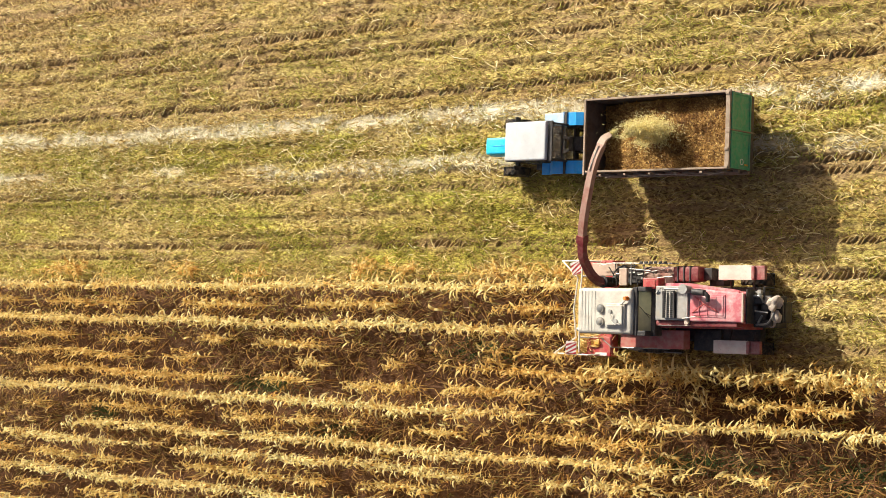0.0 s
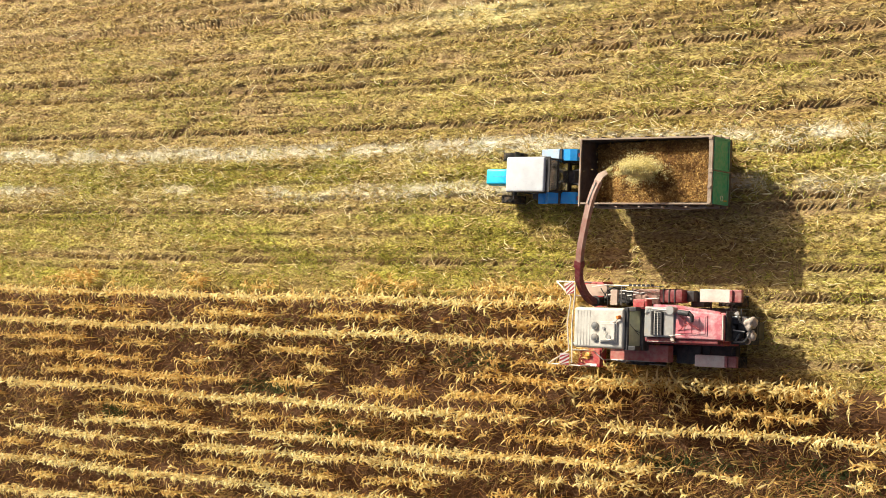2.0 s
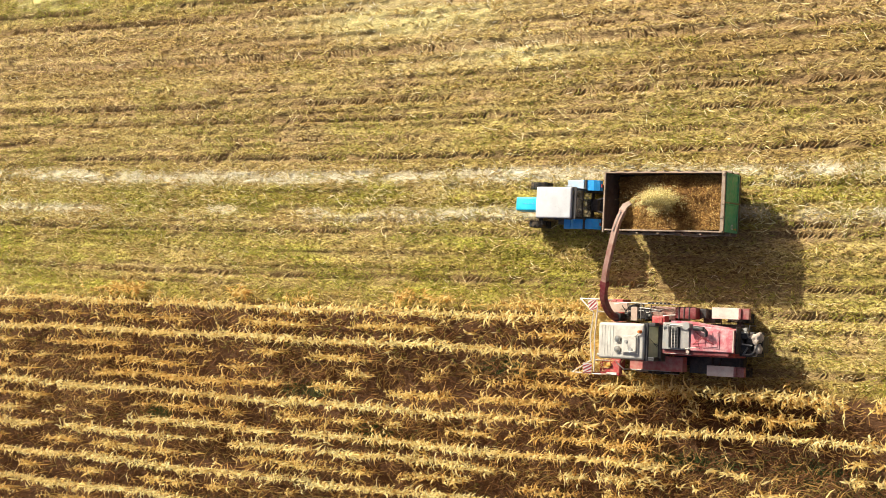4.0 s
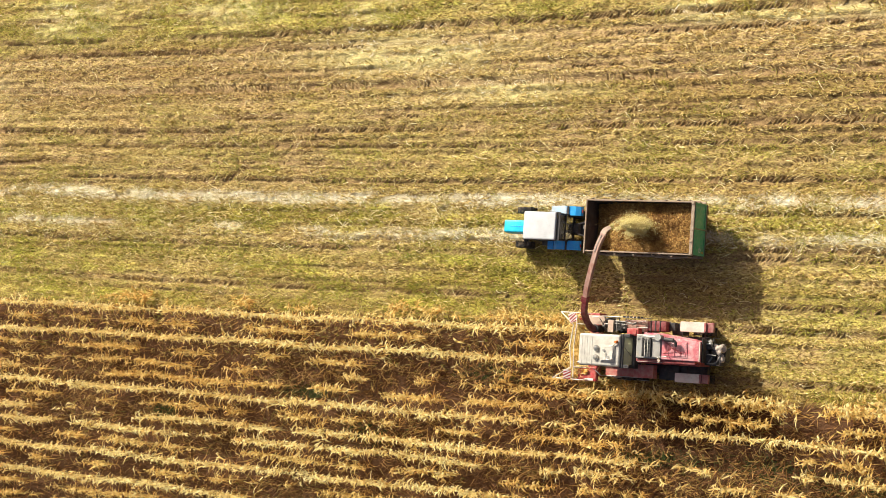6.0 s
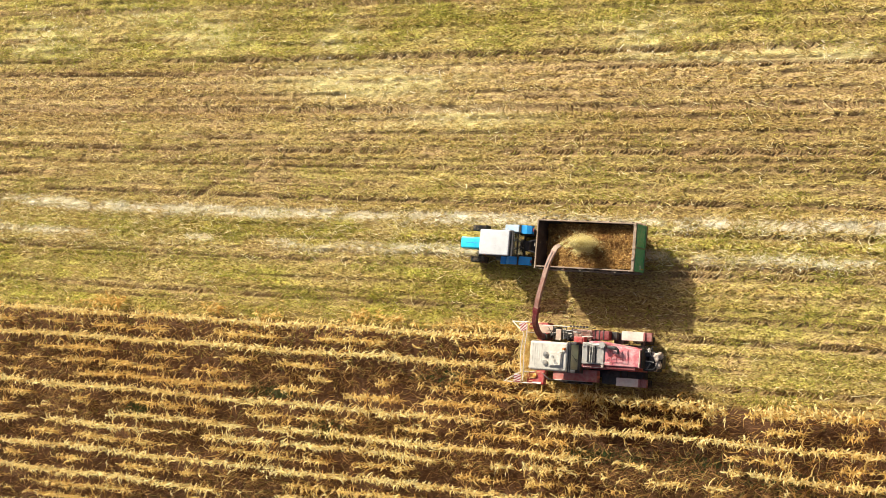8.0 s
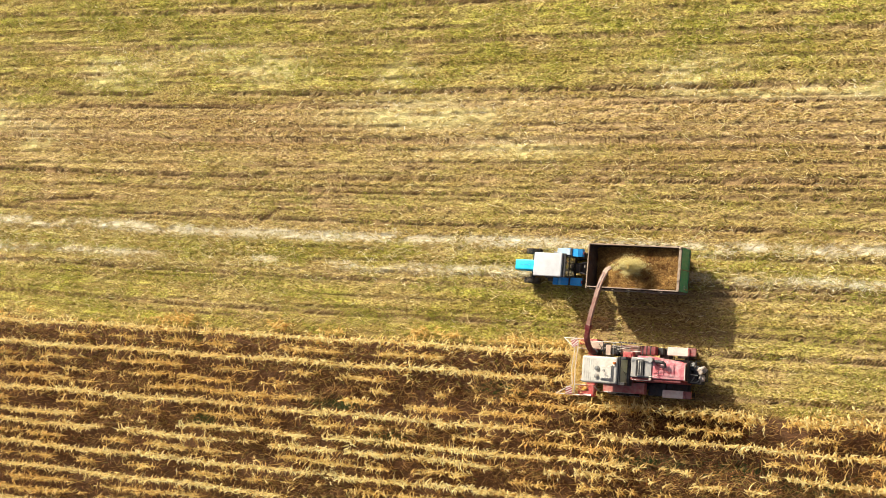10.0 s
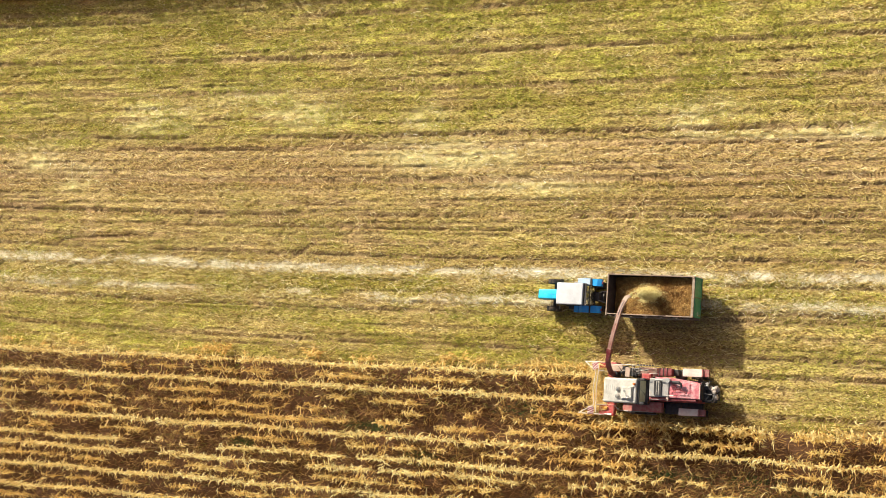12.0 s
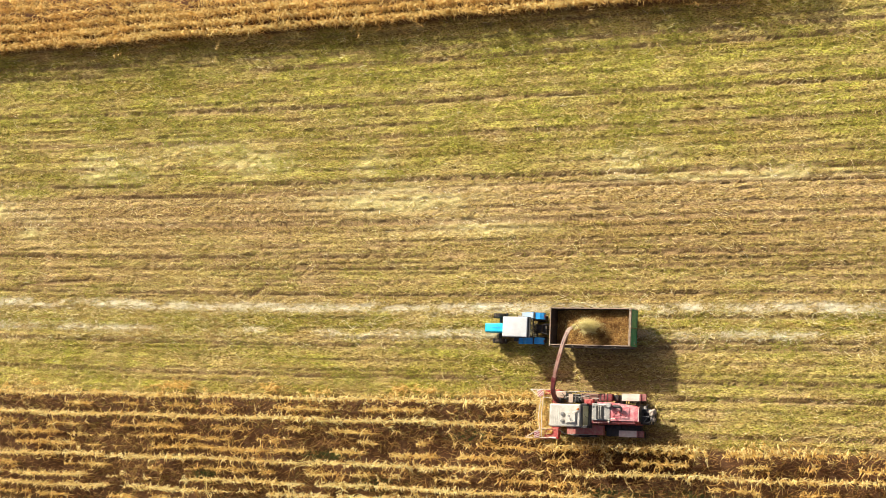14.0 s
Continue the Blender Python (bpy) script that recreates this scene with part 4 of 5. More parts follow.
    # Guessed blocks, added so the gap behind the tractor falls into shadow.
    part("shade_bolster", boxes((x0 + 0.02, x0 + 0.75, cy - 0.95, cy + 0.95, 0.78, 1.17), (x0 + 0.2, x0 + 1.3, cy - 0.5, cy + 0.5, 0.62, 0.80), bevel=0.03), M_BLACK, tr, "black front bolster added to shade the gap by the tractor")
    for x in (6.85, 10.65):
        part("axle", rod(bmesh.new(), (x, y0 + 0.35, 0.52), (x, y1 - 0.35, 0.52), 0.07, 10), M_BLACK, tr)
        for y in (cy - 0.49, cy + 0.49):
            part("spring_bracket", boxes((x - 0.3, x + 0.3, y - 0.04, y + 0.04, 0.55, 0.98)), M_BLACK, tr)
        for y in (y0 + 0.28, y1 - 0.28):
            wheel(tr, x, y, 0.56, 0.34, 0.30, 20)
    for k in range(5):
        x = x0 + 0.7 + 1.05 * k
        part("side_latch", rod(boxes((x - 0.05, x + 0.05, y0 - 0.13, y0 - 0.07, zt - 0.22, zt + 0.02), bevel=0.012), (x, y0 - 0.14, zt - 0.08), (x + 0.32, y0 - 0.15, zt - 0.12), 0.014), M_RIM, tr, "rusty side latch with a bent handle")
    part("cover_rope", tube(glide([(x0 + 0.2, y0 - 0.12, zt - 0.05), (x0 + 1.6, y0 - 0.17, zt - 0.30), (x0 + 3.2, y0 - 0.13, zt - 0.10), (x0 + 4.6, y0 - 0.18, zt - 0.34), (x1 - 0.2, y0 - 0.12, zt - 0.06)], 6), [(0.012, 0.012)] * 25, 5), M_BAG, tr, "slack pale rope along the side")
    part("side_guard", rod(rod(bmesh.new(), (7.7, y0 + 0.05, 0.75), (10.0, y0 + 0.05, 0.75), 0.025), (7.7, y0 + 0.05, 0.95), (10.0, y0 + 0.05, 0.95), 0.025), M_RIM, tr)
    return tr


build_trailer().location.x -= 0.04


def build_load():
    """Chopped maize heaped in the trailer: an uneven body with loose flakes on it."""
    x0, x1, y0, y1 = 6.06, 11.83, 3.40, 5.86
    nx, ny = 116, 50
    gx, gy = np.meshgrid(np.linspace(x0, x1, nx), np.linspace(y0, y1, ny))
    def top(x, y):
        base = np.interp(x, [6.0, 6.7, 7.3, 9.0, 11.9], [1.55, 1.62, 1.92, 2.12, 2.20])
        heap = 0.55 * np.exp(-((x - 8.7) / 0.8) ** 2 - ((y - 4.7) / 0.55) ** 2)
        return base + heap + 0.16 * (fnoise(x * 1.6, y * 1.8, 101) - 0.5) + 0.07 * (fnoise(x * 6, y * 6, 103) - 0.5)
    z = top(gx, gy)
    i = (np.arange(ny - 1)[:, None] * nx + np.arange(nx - 1)[None]).ravel()
    v = np.stack([gx, gy, z], -1).reshape(-1, 3)
    q = np.stack([i, i + 1, i + nx + 1, i + nx], -1)
    # skirt and underside, so that the load is a solid body on the floor
    low = v.copy()
    low[:, 2] = 1.252
    n = len(v)
    ring = np.concatenate([np.arange(nx), np.arange(1, ny) * nx + nx - 1, (ny - 1) * nx + np.arange(nx - 2, -1, -1), np.arange(ny - 2, 0, -1) * nx])
    nxt = np.roll(ring, -1)
    q = np.concatenate([q, q[:, ::-1] + n, np.stack([ring, ring + n, nxt + n, nxt], -1)])
    me = sheet("chopped_maize", np.concatenate([v, low]), q, M_CHOP)
    me.polygons.foreach_set("use_smooth", np.ones(len(me.polygons), bool))
    root = tagged(new("chopped_maize_load", me), "brown and gold chopped maize heaped in the trailer", "silage")
    m = 15000
    p = np.column_stack([RNG.uniform(x0 + 0.03, x1 - 0.03, m), RNG.uniform(y0 + 0.03, y1 - 0.03, m)])
    p = np.column_stack([p, top(p[:, 0], p[:, 1]) + RNG.uniform(0, 0.05, m)])
    me = blades("flake_layer", p, RNG.uniform(0, math.tau, m), RNG.uniform(0.05, 0.14, m), RNG.uniform(0.02, 0.045, m), RNG.normal(0.3, 0.4, m), RNG.normal(0.5, 0.4, m), M_CHOP)
    ob = new("flake_layer", me)
    ob.parent = root
    tagged(ob, kind="stuff")
    # the stream leaving the spout and the fresh heap under it
    m = 36000
    f = RNG.uniform(0, 1, m) ** 0.7
    spread = 0.03 + 0.36 * f ** 1.4
    p = np.column_stack([8.10 + 0.85 * f + RNG.normal(0, 1, m) * spread, 4.47 + 0.22 * f + RNG.normal(0, 1, m) * spread * 0.7,
                         4.22 - 0.10 * f - 1.65 * f ** 2 + RNG.normal(0, 1, m) * spread * 0.25])
    p = p[fnoise(p[:, 0] * 2.6, p[:, 1] * 2.6 + p[:, 2], 111) + 0.16 * f < 0.66]
    spray = np.column_stack([RNG.uniform(6.3, 8.2, 16), RNG.uniform(4.0, 5.85, 16), RNG.uniform(2.3, 3.2, 16)])
    p = np.concatenate([p, spray])
    m = len(p)
    p[:, 2] = np.maximum(p[:, 2], top(p[:, 0], p[:, 1]) + 0.02)
    p[:, 0] = np.clip(p[:, 0], 6.2, 11.7)
    p[:, 1] = np.clip(p[:, 1], 3.45, 5.8)
    me = blades("chopped_maize_stream", p, RNG.uniform(0, math.tau, m), RNG.uniform(0.03, 0.07, m), RNG.uniform(0.02, 0.035, m), RNG.normal(0.2, 0.5, m), RNG.normal(0.3, 0.4, m), M_FRESH, 1, 0.6)
    tagged(new("chopped_maize_stream", me), "pale yellow chopped maize blown from the spout into the trailer", "silage", kind="stuff")


build_load()


# ---- the forage harvester ----
def build_harvester():
    h = thing("forage_harvester", (9.0, -1.62, 0), "red self-propelled forage harvester with a cream cab roof and raised spout", "harvester", turn=0.0)
    cy = -1.62
    # cab
    bm = bmesh.new()
    block(bm, 6.22, 8.55, -2.46, -0.82, 3.30, 3.52, 0.10, (0.05, 0.02, 0.05, 0.05), 4)
    roof = part("cab_roof", bm, M_CREAM, h, "dusty cream cab roof with rounded edges", True)
    bm = boxes((7.50, 8.30, -2.20, -1.38, 3.51, 3.60), (7.56, 8.24, -2.14, -1.44, 3.60, 3.66), bevel=0.03)
    hatch = part("roof_hatch", bm, M_CREAM, roof, "raised square air unit on the roof")
    for x, y, r in ((7.75, -1.65, 0.07), (7.98, -2.0, 0.09)):
        part("hatch_knob", rod(bmesh.new(), (x, y, 3.65), (x, y, 3.71), r, 12), M_GREY, hatch, "", True)
    part("hose", tube(glide([(8.2, -2.05, 3.70), (7.95, -2.1, 3.72), (7.82, -1.9, 3.72), (7.88, -1.75, 3.72)], 5), [(0.02, 0.02)] * 16, 6), M_WHITE, hatch)
    for y in (-1.56, -2.02):
        v = part("roof_vent", rod(bmesh.new(), (7.27, y, 3.50), (7.27, y, 3.60), 0.15, 20), M_VENT, roof, "round grey roof vent", True)
        part("vent_cap", rod(bmesh.new(), (7.27, y, 3.60), (7.27, y, 3.63), 0.12, 16, 0.08), M_VENT, v, "", True)
    bea = part("beacon", rod(bmesh.new(), (8.42, -1.20, 3.60), (8.42, -1.20, 3.80), 0.085, 12, 0.06), M_ORANGE, roof, "orange warning beacon", True)
    part("beacon_stem", rod(bmesh.new(), (8.42, -1.20, 3.48), (8.42, -1.20, 3.62), 0.04, 8), M_BLACK, bea)
    part("roof_pipe", tube(glide([(7.9, -1.42, 3.56), (8.15, -1.40, 3.60), (8.36, -1.24, 3.62)], 5), [(0.03, 0.03)] * 11, 6), M_WHITE, roof)
    for k in range(5):
        part("roof_rib", boxes((6.42 + 0.14 * k, 6.46 + 0.14 * k, -2.34, -0.94, 3.51, 3.532), bevel=0.006), M_CREAM, roof)
    part("work_light", rod(bmesh.new(), (6.30, -2.30, 3.44), (6.22, -2.30, 3.44), 0.07, 12), M_STEEL, roof, "round work light", True)
    part("roof_bead", boxes((8.50, 8.66, -2.48, -0.80, 3.26, 3.38), bevel=0.02), M_BLACK, roof)
    for s in (-1, 1):
        for xa, xb in ((6.45, 6.40), (7.55, 7.55), (8.72, 8.60)):
            part("cab_post", rod(bmesh.new(), (xa, cy + s * 0.76, 1.75), (xb, cy + s * 0.76, 3.32), 0.045, 8), M_BLACK, h)
        part("cab_sill", boxes((6.35, 8.80, cy + s * 0.76 - 0.05, cy + s * 0.76 + 0.05, 1.70, 2.0), bevel=0.02), M_BLACK, h)

    def pane(name, pts, mat=M_GLASS):
        bm = bmesh.new()
        bm.faces.new([bm.verts.new(p) for p in pts])
        bmesh.ops.solidify(bm, geom=list(bm.faces), thickness=0.006)
        part(name, bm, mat, h, "dusty cab window glass").visible_shadow = False

    for s in (-1, 1):
        y = cy + s * 0.77
        pane("side_window", [(6.48, y, 2.0), (7.5, y, 2.0), (7.5, y, 3.28), (6.44, y, 3.28)])
        pane("side_window", [(7.6, y, 2.0), (8.68, y, 2.0), (8.58, y, 3.28), (7.6, y, 3.28)])
    pane("windscreen", [(6.38, cy - 0.72, 1.9), (6.38, cy + 0.72, 1.9), (6.40, cy + 0.72, 3.28), (6.40, cy - 0.72, 3.28)])
    # Pale film on this pane carries painted sheen besides dust.
    pane("rear_window", [(8.92, cy - 0.68, 2.76), (8.92, cy + 0.68, 2.76), (8.66, cy + 0.68, 3.28), (8.66, cy - 0.68, 3.28)], M_SHEEN_GLASS)
    part("rear_window_frame", boxes((8.58, 9.00, cy - 0.86, cy - 0.68, 2.45, 3.34), (8.58, 9.00, cy + 0.68, cy + 0.84, 2.45, 3.34), (8.91, 9.08, cy - 0.86, cy + 0.84, 2.40, 2.86), (8.58, 8.68, cy - 0.68, cy + 0.68, 3.27, 3.36), bevel=0.03),
         M_BLACK, h, "black rear window surround")
    part("window_wiper", rod(rod(bmesh.new(), (8.98, cy - 0.2, 2.80), (8.78, cy - 0.05, 3.08), 0.012, 6), (8.90, cy - 0.24, 2.92), (8.70, cy + 0.16, 3.26), 0.01, 6), M_BLACK, h)
    part("cab_floor", boxes((6.4, 8.85, cy - 0.74, cy + 0.74, 1.62, 1.72)), M_BLACK, h)
    part("seat", boxes((7.5, 8.05, cy - 0.27, cy + 0.27, 2.05, 2.22), (8.0, 8.14, cy - 0.26, cy + 0.26, 2.15, 2.75), (7.6, 7.9, cy - 0.2, cy + 0.2, 1.72, 2.06), bevel=0.05), M_INTERIOR, h, "worn driver's seat")
    part("rear_shelf", boxes((8.20, 8.78, cy - 0.66, cy + 0.66, 2.42, 2.62), bevel=0.04), M_INTERIOR, h, "pale trim shelf behind the seat")
    part("steering_column", rod(boxes((6.75, 7.05, cy - 0.12, cy + 0.12, 1.72, 2.25), bevel=0.04), (6.95, cy, 2.2), (7.1, cy, 2.5), 0.03), M_BLACK, h)

    # body: deck behind the cab, engine hood, sides
    body = part("body", boxes((9.10, 12.42, cy - 0.56, cy + 0.72, 1.25, 2.55), (6.6, 9.2, cy - 0.50, cy + 0.60, 0.95, 1.62), bevel=0.04), M_RED, h, "red side panels of the machine body")
    deck = part("deck", boxes((9.24, 10.62, -1.92, -0.74, 2.55, 3.10), bevel=0.05), M_GREY, h, "grey sheet deck behind the cab")
    part("deck_lip", boxes((9.20, 12.40, -2.12, -1.93, 2.50, 2.98), bevel=0.05), M_DARKRED, body, "dark red ledge along the hood")
    part("white_line", boxes((9.3, 10.6, -2.10, -2.085, 2.975, 2.99), bevel=0.004), M_WHITE, body)
    bm = bmesh.new()
    for k in range(2):
        block(bm, 9.62 + 0.42 * k, 9.68 + 0.42 * k, -1.84, -0.92, 3.12, 3.26, 0.012)
    for k in range(14):
        y = -1.80 + k * 0.066
        block(bm, 9.66, 10.08, y, y + 0.025, 3.17, 3.25, 0.004)
    gr = part("grille", bm, M_BLACK, deck, "raised ladder-like grille")
    part("grille_bar", bars([((9.79, -1.84, 3.262), (9.79, -0.92, 3.262)), ((9.94, -1.84, 3.262), (9.94, -0.92, 3.262))], 0.016), M_WHITE, gr)
    part("grille_cover", boxes((10.13, 10.58, -1.86, -0.86, 3.12, 3.17), bevel=0.02), M_STEEL, deck)
    part("deck_bracket", tube([(9.28, -1.0, 3.13), (9.55, -0.80, 3.20), (9.62, -1.75, 3.20)], [(0.02, 0.02)] * 3), M_GREY, deck)
    bm = bmesh.new()
    block(bm, 10.60, 12.64, -2.0, -0.72, 2.45, 3.10, 0.06, (0, 0.02, 0.06, 0.06), 3)
    for v in bm.verts:
        k = (v.co.x - 10.6) / 2.04
        v.co.y = -2.0 + (v.co.y + 2.0) * (1 - 0.17 * k)
        v.co.z -= 0.05 * k * (v.co.z > 2.8)
    hood = part("engine_hood", bm, M_PINK, h, "sun-faded pinkish red engine hood", True)
    part("hood_panel", boxes((10.72, 12.0, -1.80, -1.02, 3.00, 3.10), (10.78, 11.94, -1.74, -1.08, 3.09, 3.125), bevel=0.02), M_PINK, hood, "raised hood hatch")
    part("hatch_rib", boxes((11.0, 11.03, -1.74, -1.08, 3.12, 3.145), (11.32, 11.35, -1.74, -1.08, 3.12, 3.145), (11.64, 11.67, -1.74, -1.08, 3.12, 3.145), bevel=0.006), M_PINK, hood)
    part("hood_edge", boxes((12.60, 12.655, -1.95, -0.98, 2.98, 3.055), bevel=0.015), M_PALE, hood, "grey rear edge of the hood")
    part("side_ledge", tube([(9.62, -0.70, 3.02), (10.6, -0.70, 3.05), (12.45, -0.92, 2.92)], [(0.05, 0.04)] * 3), M_PINK, hood, "pale pink edge along the hood")
    # Black blocks fill the gaps under the body in place of its deep shade.
    part("belly_shade", boxes((8.9, 12.3, cy - 1.0, cy + 0.9, 0.85, 1.25), (9.75, 10.85, -2.95, -2.2, 0.7, 1.4), (10.4, 11.0, -0.7, -0.1, 0.8, 1.5), bevel=0.06), M_BLACK, h, "black undercarriage blocks standing in for deep shade")
    part("radiator", boxes((12.645, 12.70, -1.98, -0.84, 1.3, 2.85), bevel=0.02), M_BLACK, h, "black radiator screen at the rear")
    # air intake, exhaust, handrails
    air = part("air_cleaner", rod(rod(bmesh.new(), (10.60, -0.86, 3.10), (10.60, -0.86, 3.48), 0.13, 18), (10.60, -0.86, 3.48), (10.60, -0.86, 3.54), 0.17, 18), M_GREY, h, "round grey air cleaner", True)
    part("intake_pipe", rod(bmesh.new(), (9.72, -0.84, 3.28), (10.50, -0.86, 3.34), 0.045, 10), M_STEEL, air, "", True)
    ex = part("exhaust", tube(glide([(10.85, -0.92, 3.05), (10.90, -0.92, 3.35), (11.10, -0.94, 3.46), (11.40, -0.98, 3.46), (11.52, -1.10, 3.42), (11.48, -1.26, 3.36)], 5), [(0.075, 0.075)] * 26, 10), M_BLACK, h,
              "bent black exhaust pipe", True)
    part("muffler", rod(bmesh.new(), (10.95, -0.94, 3.44), (11.42, -0.98, 3.46), 0.11, 14), M_BLACK, ex, "", True)
    part("hand_rail", bars([((10.55, -1.95, 3.05), (10.55, -1.85, 3.40)), ((10.55, -1.85, 3.40), (11.05, -1.78, 3.42)), ((11.05, -1.78, 3.42), (11.05, -1.80, 3.08))], 0.022), M_WHITE, h, "bent white hand rail")
    part("filler_cap", rod(bmesh.new(), (10.50, -1.98, 3.0), (10.50, -1.98, 3.12), 0.08, 12), M_BAG, h, "", True)
    part("red_bracket", bars([((10.75, -1.65, 3.13), (11.3, -1.35, 3.30)), ((11.3, -1.35, 3.30), (11.75, -1.62, 3.13)), ((11.3, -1.35, 3.30), (10.85, -1.1, 3.13))], 0.02), M_RED, hood)
    # rear end: radiator gear, weights, sacking bundles
    part("rear_frame", boxes((12.42, 13.10, cy - 0.48, cy + 0.60, 0.85, 1.95), (13.05, 13.25, cy - 0.30, cy + 0.40, 0.75, 1.25), bevel=0.05), M_BLACK, h, "black rear frame")
    for x, y, z, r in ((12.72, -1.18, 2.15, 0.24), (12.75, -1.72, 2.1, 0.27), (13.05, -1.95, 2.05, 0.18), (13.0, -1.42, 2.05, 0.2), (12.66, -1.46, 2.3, 0.12)):
        bm = bmesh.new()
        lathe(bm, [(-r * 0.6, 0.02), (-r * 0.6, r * 0.8), (-r * 0.45, r), (r * 0.45, r), (r * 0.6, r * 0.8), (r * 0.62, 0.02)], (x, y, z), 16)
        part("pulley", bm, M_BLACK, h, "dark oily belt pulley", True)
    for pts in ([(12.68, -0.90, 2.3), (12.95, -1.0, 2.45), (12.98, -1.25, 2.3)], [(12.68, -2.0, 2.2), (13.2, -1.95, 2.35), (13.4, -1.5, 2.2)]):
        part("rear_pipe", tube(glide(pts, 5), [(0.035, 0.035)] * 11, 8), M_VENT, h, "", True)
    for x, y, z, s in ((13.32, -1.26, 2.20, 0.30), (13.36, -1.68, 2.10, 0.20), (13.12, -1.98, 1.95, 0.15)):
        bm = bmesh.new()
        bmesh.ops.create_icosphere(bm, subdivisions=3, radius=s)
        for v in bm.verts:
            v.co *= 0.85 + 0.6 * noise.noise(v.co * 4 + Vector((x * 9, y * 7, 0))) + 0.15 * noise.noise(v.co * 14)
            v.co = Vector((x, y, z)) + Vector((v.co.x * 1.1, v.co.y, v.co.z * 0.9))
        part("sacking_bundle", bm, M_BAG, h, "pale dusty sacking bundle", True)
    for a, b, r, mat in (((12.70, -1.05, 2.40), (13.02, -1.05, 2.40), 0.05, M_STEEL), ((12.90, -0.92, 2.28), (12.90, -0.92, 2.44), 0.085, M_STEEL), ((12.75, -1.55, 2.42), (13.20, -1.60, 2.36), 0.03, M_STEEL),
                         ((12.80, -1.95, 2.30), (13.00, -1.70, 2.38), 0.04, M_VENT), ((13.00, -0.75, 1.60), (13.00, -0.75, 2.25), 0.03, M_BLACK), ((13.00, -0.75, 2.25), (13.00, -1.2, 2.25), 0.03, M_BLACK)):
        part("engine_fitting", rod(bmesh.new(), a, b, r, 10), mat, h, "", True)
    part("bundle_rack", boxes((12.95, 13.50, -1.95, -1.10, 1.80, 1.88), (12.95, 13.05, -1.9, -1.2, 1.2, 1.85), bevel=0.02), M_BLACK, h)
    # wheels and fenders
    for s in (-1, 1):
        y = cy + s * 1.18
        wheel(h, 8.05, y, 0.82, 0.55, 0.42, 20, M_RED)
        wheel(h, 11.80, cy + s * 1.20, 0.58, 0.42, 0.30, 18, M_RED)
        y0, y1 = (-0.50, 0.0) if s > 0 else (-3.02, -2.56)
        xe = 12.20 + 0.15 * (s > 0)
        bm = boxes((10.88 + 0.16 * (s > 0), xe, y0, y1, 1.84, 1.95), (10.88 + 0.16 * (s > 0), 10.96 + 0.16 * (s > 0), y0, y1, 1.45, 1.9), bevel=0.02)
        f = part("rear_fender", bm, M_PALE, h, "bleached rear fender plate")
        part("fender_end", boxes((xe, 12.66 + 0.15 * (s > 0), y0 + 0.01, y1 - 0.01, 1.72, 1.90), (xe - 0.02, xe + 0.10, y0 + 0.02, y1 - 0.02, 1.88, 1.99), bevel=0.03), M_MAROON, f, "dusty dark red rear end of the fender")
        for x in (11.4, 12.3):
            part("fender_strut", rod(bmesh.new(), (x, y0 + 0.2, 1.82), (x, cy + s * 0.50, 1.55), 0.03), M_BLACK, f)
    part("rear_axle", boxes((11.67, 11.93, cy - 1.1, cy + 1.1, 0.46, 0.70), bevel=0.03), M_BLACK, h)
    part("front_axle", boxes((7.85, 8.25, cy - 1.0, cy + 1.0, 0.62, 1.0), bevel=0.05), M_BLACK, h)
    # south side: steps and walkway
    walk_way = part("walkway", boxes((7.0, 8.70, -2.90, -2.44, 1.80, 1.88), bevel=0.02), M_BOXRED, h, "dusty red walkway beside the cab")
    part("battery_box", boxes((8.65, 9.75, -2.92, -2.26, 1.62, 2.06), bevel=0.03), M_BOXRED, h, "faded red side box")
    part("walkway_rail", bars([((7.05, -2.92, 1.92), (9.1, -2.92, 1.92)), ((7.8, -3.02, 1.5), (9.2, -3.06, 1.3)), ((7.05, -2.92, 1.92), (7.05, -2.92, 2.5)), ((7.05, -2.92, 2.5), (6.6, -2.6, 2.5))], 0.022), M_STEEL, walk_way)
    lad = part("ladder", bars([((7.3, -2.95, 1.85), (7.3, -3.12, 0.5)), ((7.75, -2.95, 1.85), (7.75, -3.12, 0.5))], 0.025), M_STEEL, h)
    for k in range(4):
        part("rung", rod(bmesh.new(), (7.3, -2.98 - 0.035 * k, 1.55 - 0.3 * k), (7.75, -2.98 - 0.035 * k, 1.55 - 0.3 * k), 0.022), M_STEEL, lad)
    # north side: drive, hoses, red tank and guards
    part("red_box", boxes((8.64, 9.28, -0.84, -0.46, 2.55, 3.00), (8.74, 9.18, -0.78, -0.54, 3.0, 3.03), bevel=0.05), M_RED, h, "bright red tool box")
    part("side_panel", boxes((8.05, 9.30, -0.62, -0.04, 1.95, 2.05), bevel=0.02), M_WORN, h, "faded pink-red service panel")
    bm = boxes((9.36, 10.40, -0.56, -0.04, 1.55, 2.22), bevel=0.10)
    tank = part("tank", bm, M_DARKRED, h, "dark red ribbed tank", True)
    part("tank_strap", boxes((9.55, 9.60, -0.58, -0.02, 1.54, 2.25), (9.80, 9.85, -0.58, -0.02, 1.54, 2.25), (10.05, 10.10, -0.58, -0.02, 1.54, 2.25), bevel=0.015), M_BLACK, tank)
    part("rear_step", boxes((10.40, 10.72, -0.50, -0.08, 1.50, 1.85), bevel=0.03), M_BLACK, h)
    part("light_plate", boxes((7.28, 7.60, -0.72, -0.10, 2.34, 2.46), bevel=0.02), M_TAN, h, "pale cover plate")
    part("front_plate", boxes((5.85, 6.95, -0.36, 0.10, 2.02, 2.09), bevel=0.02), M_TAN, h, "dusty tan front guard plate")
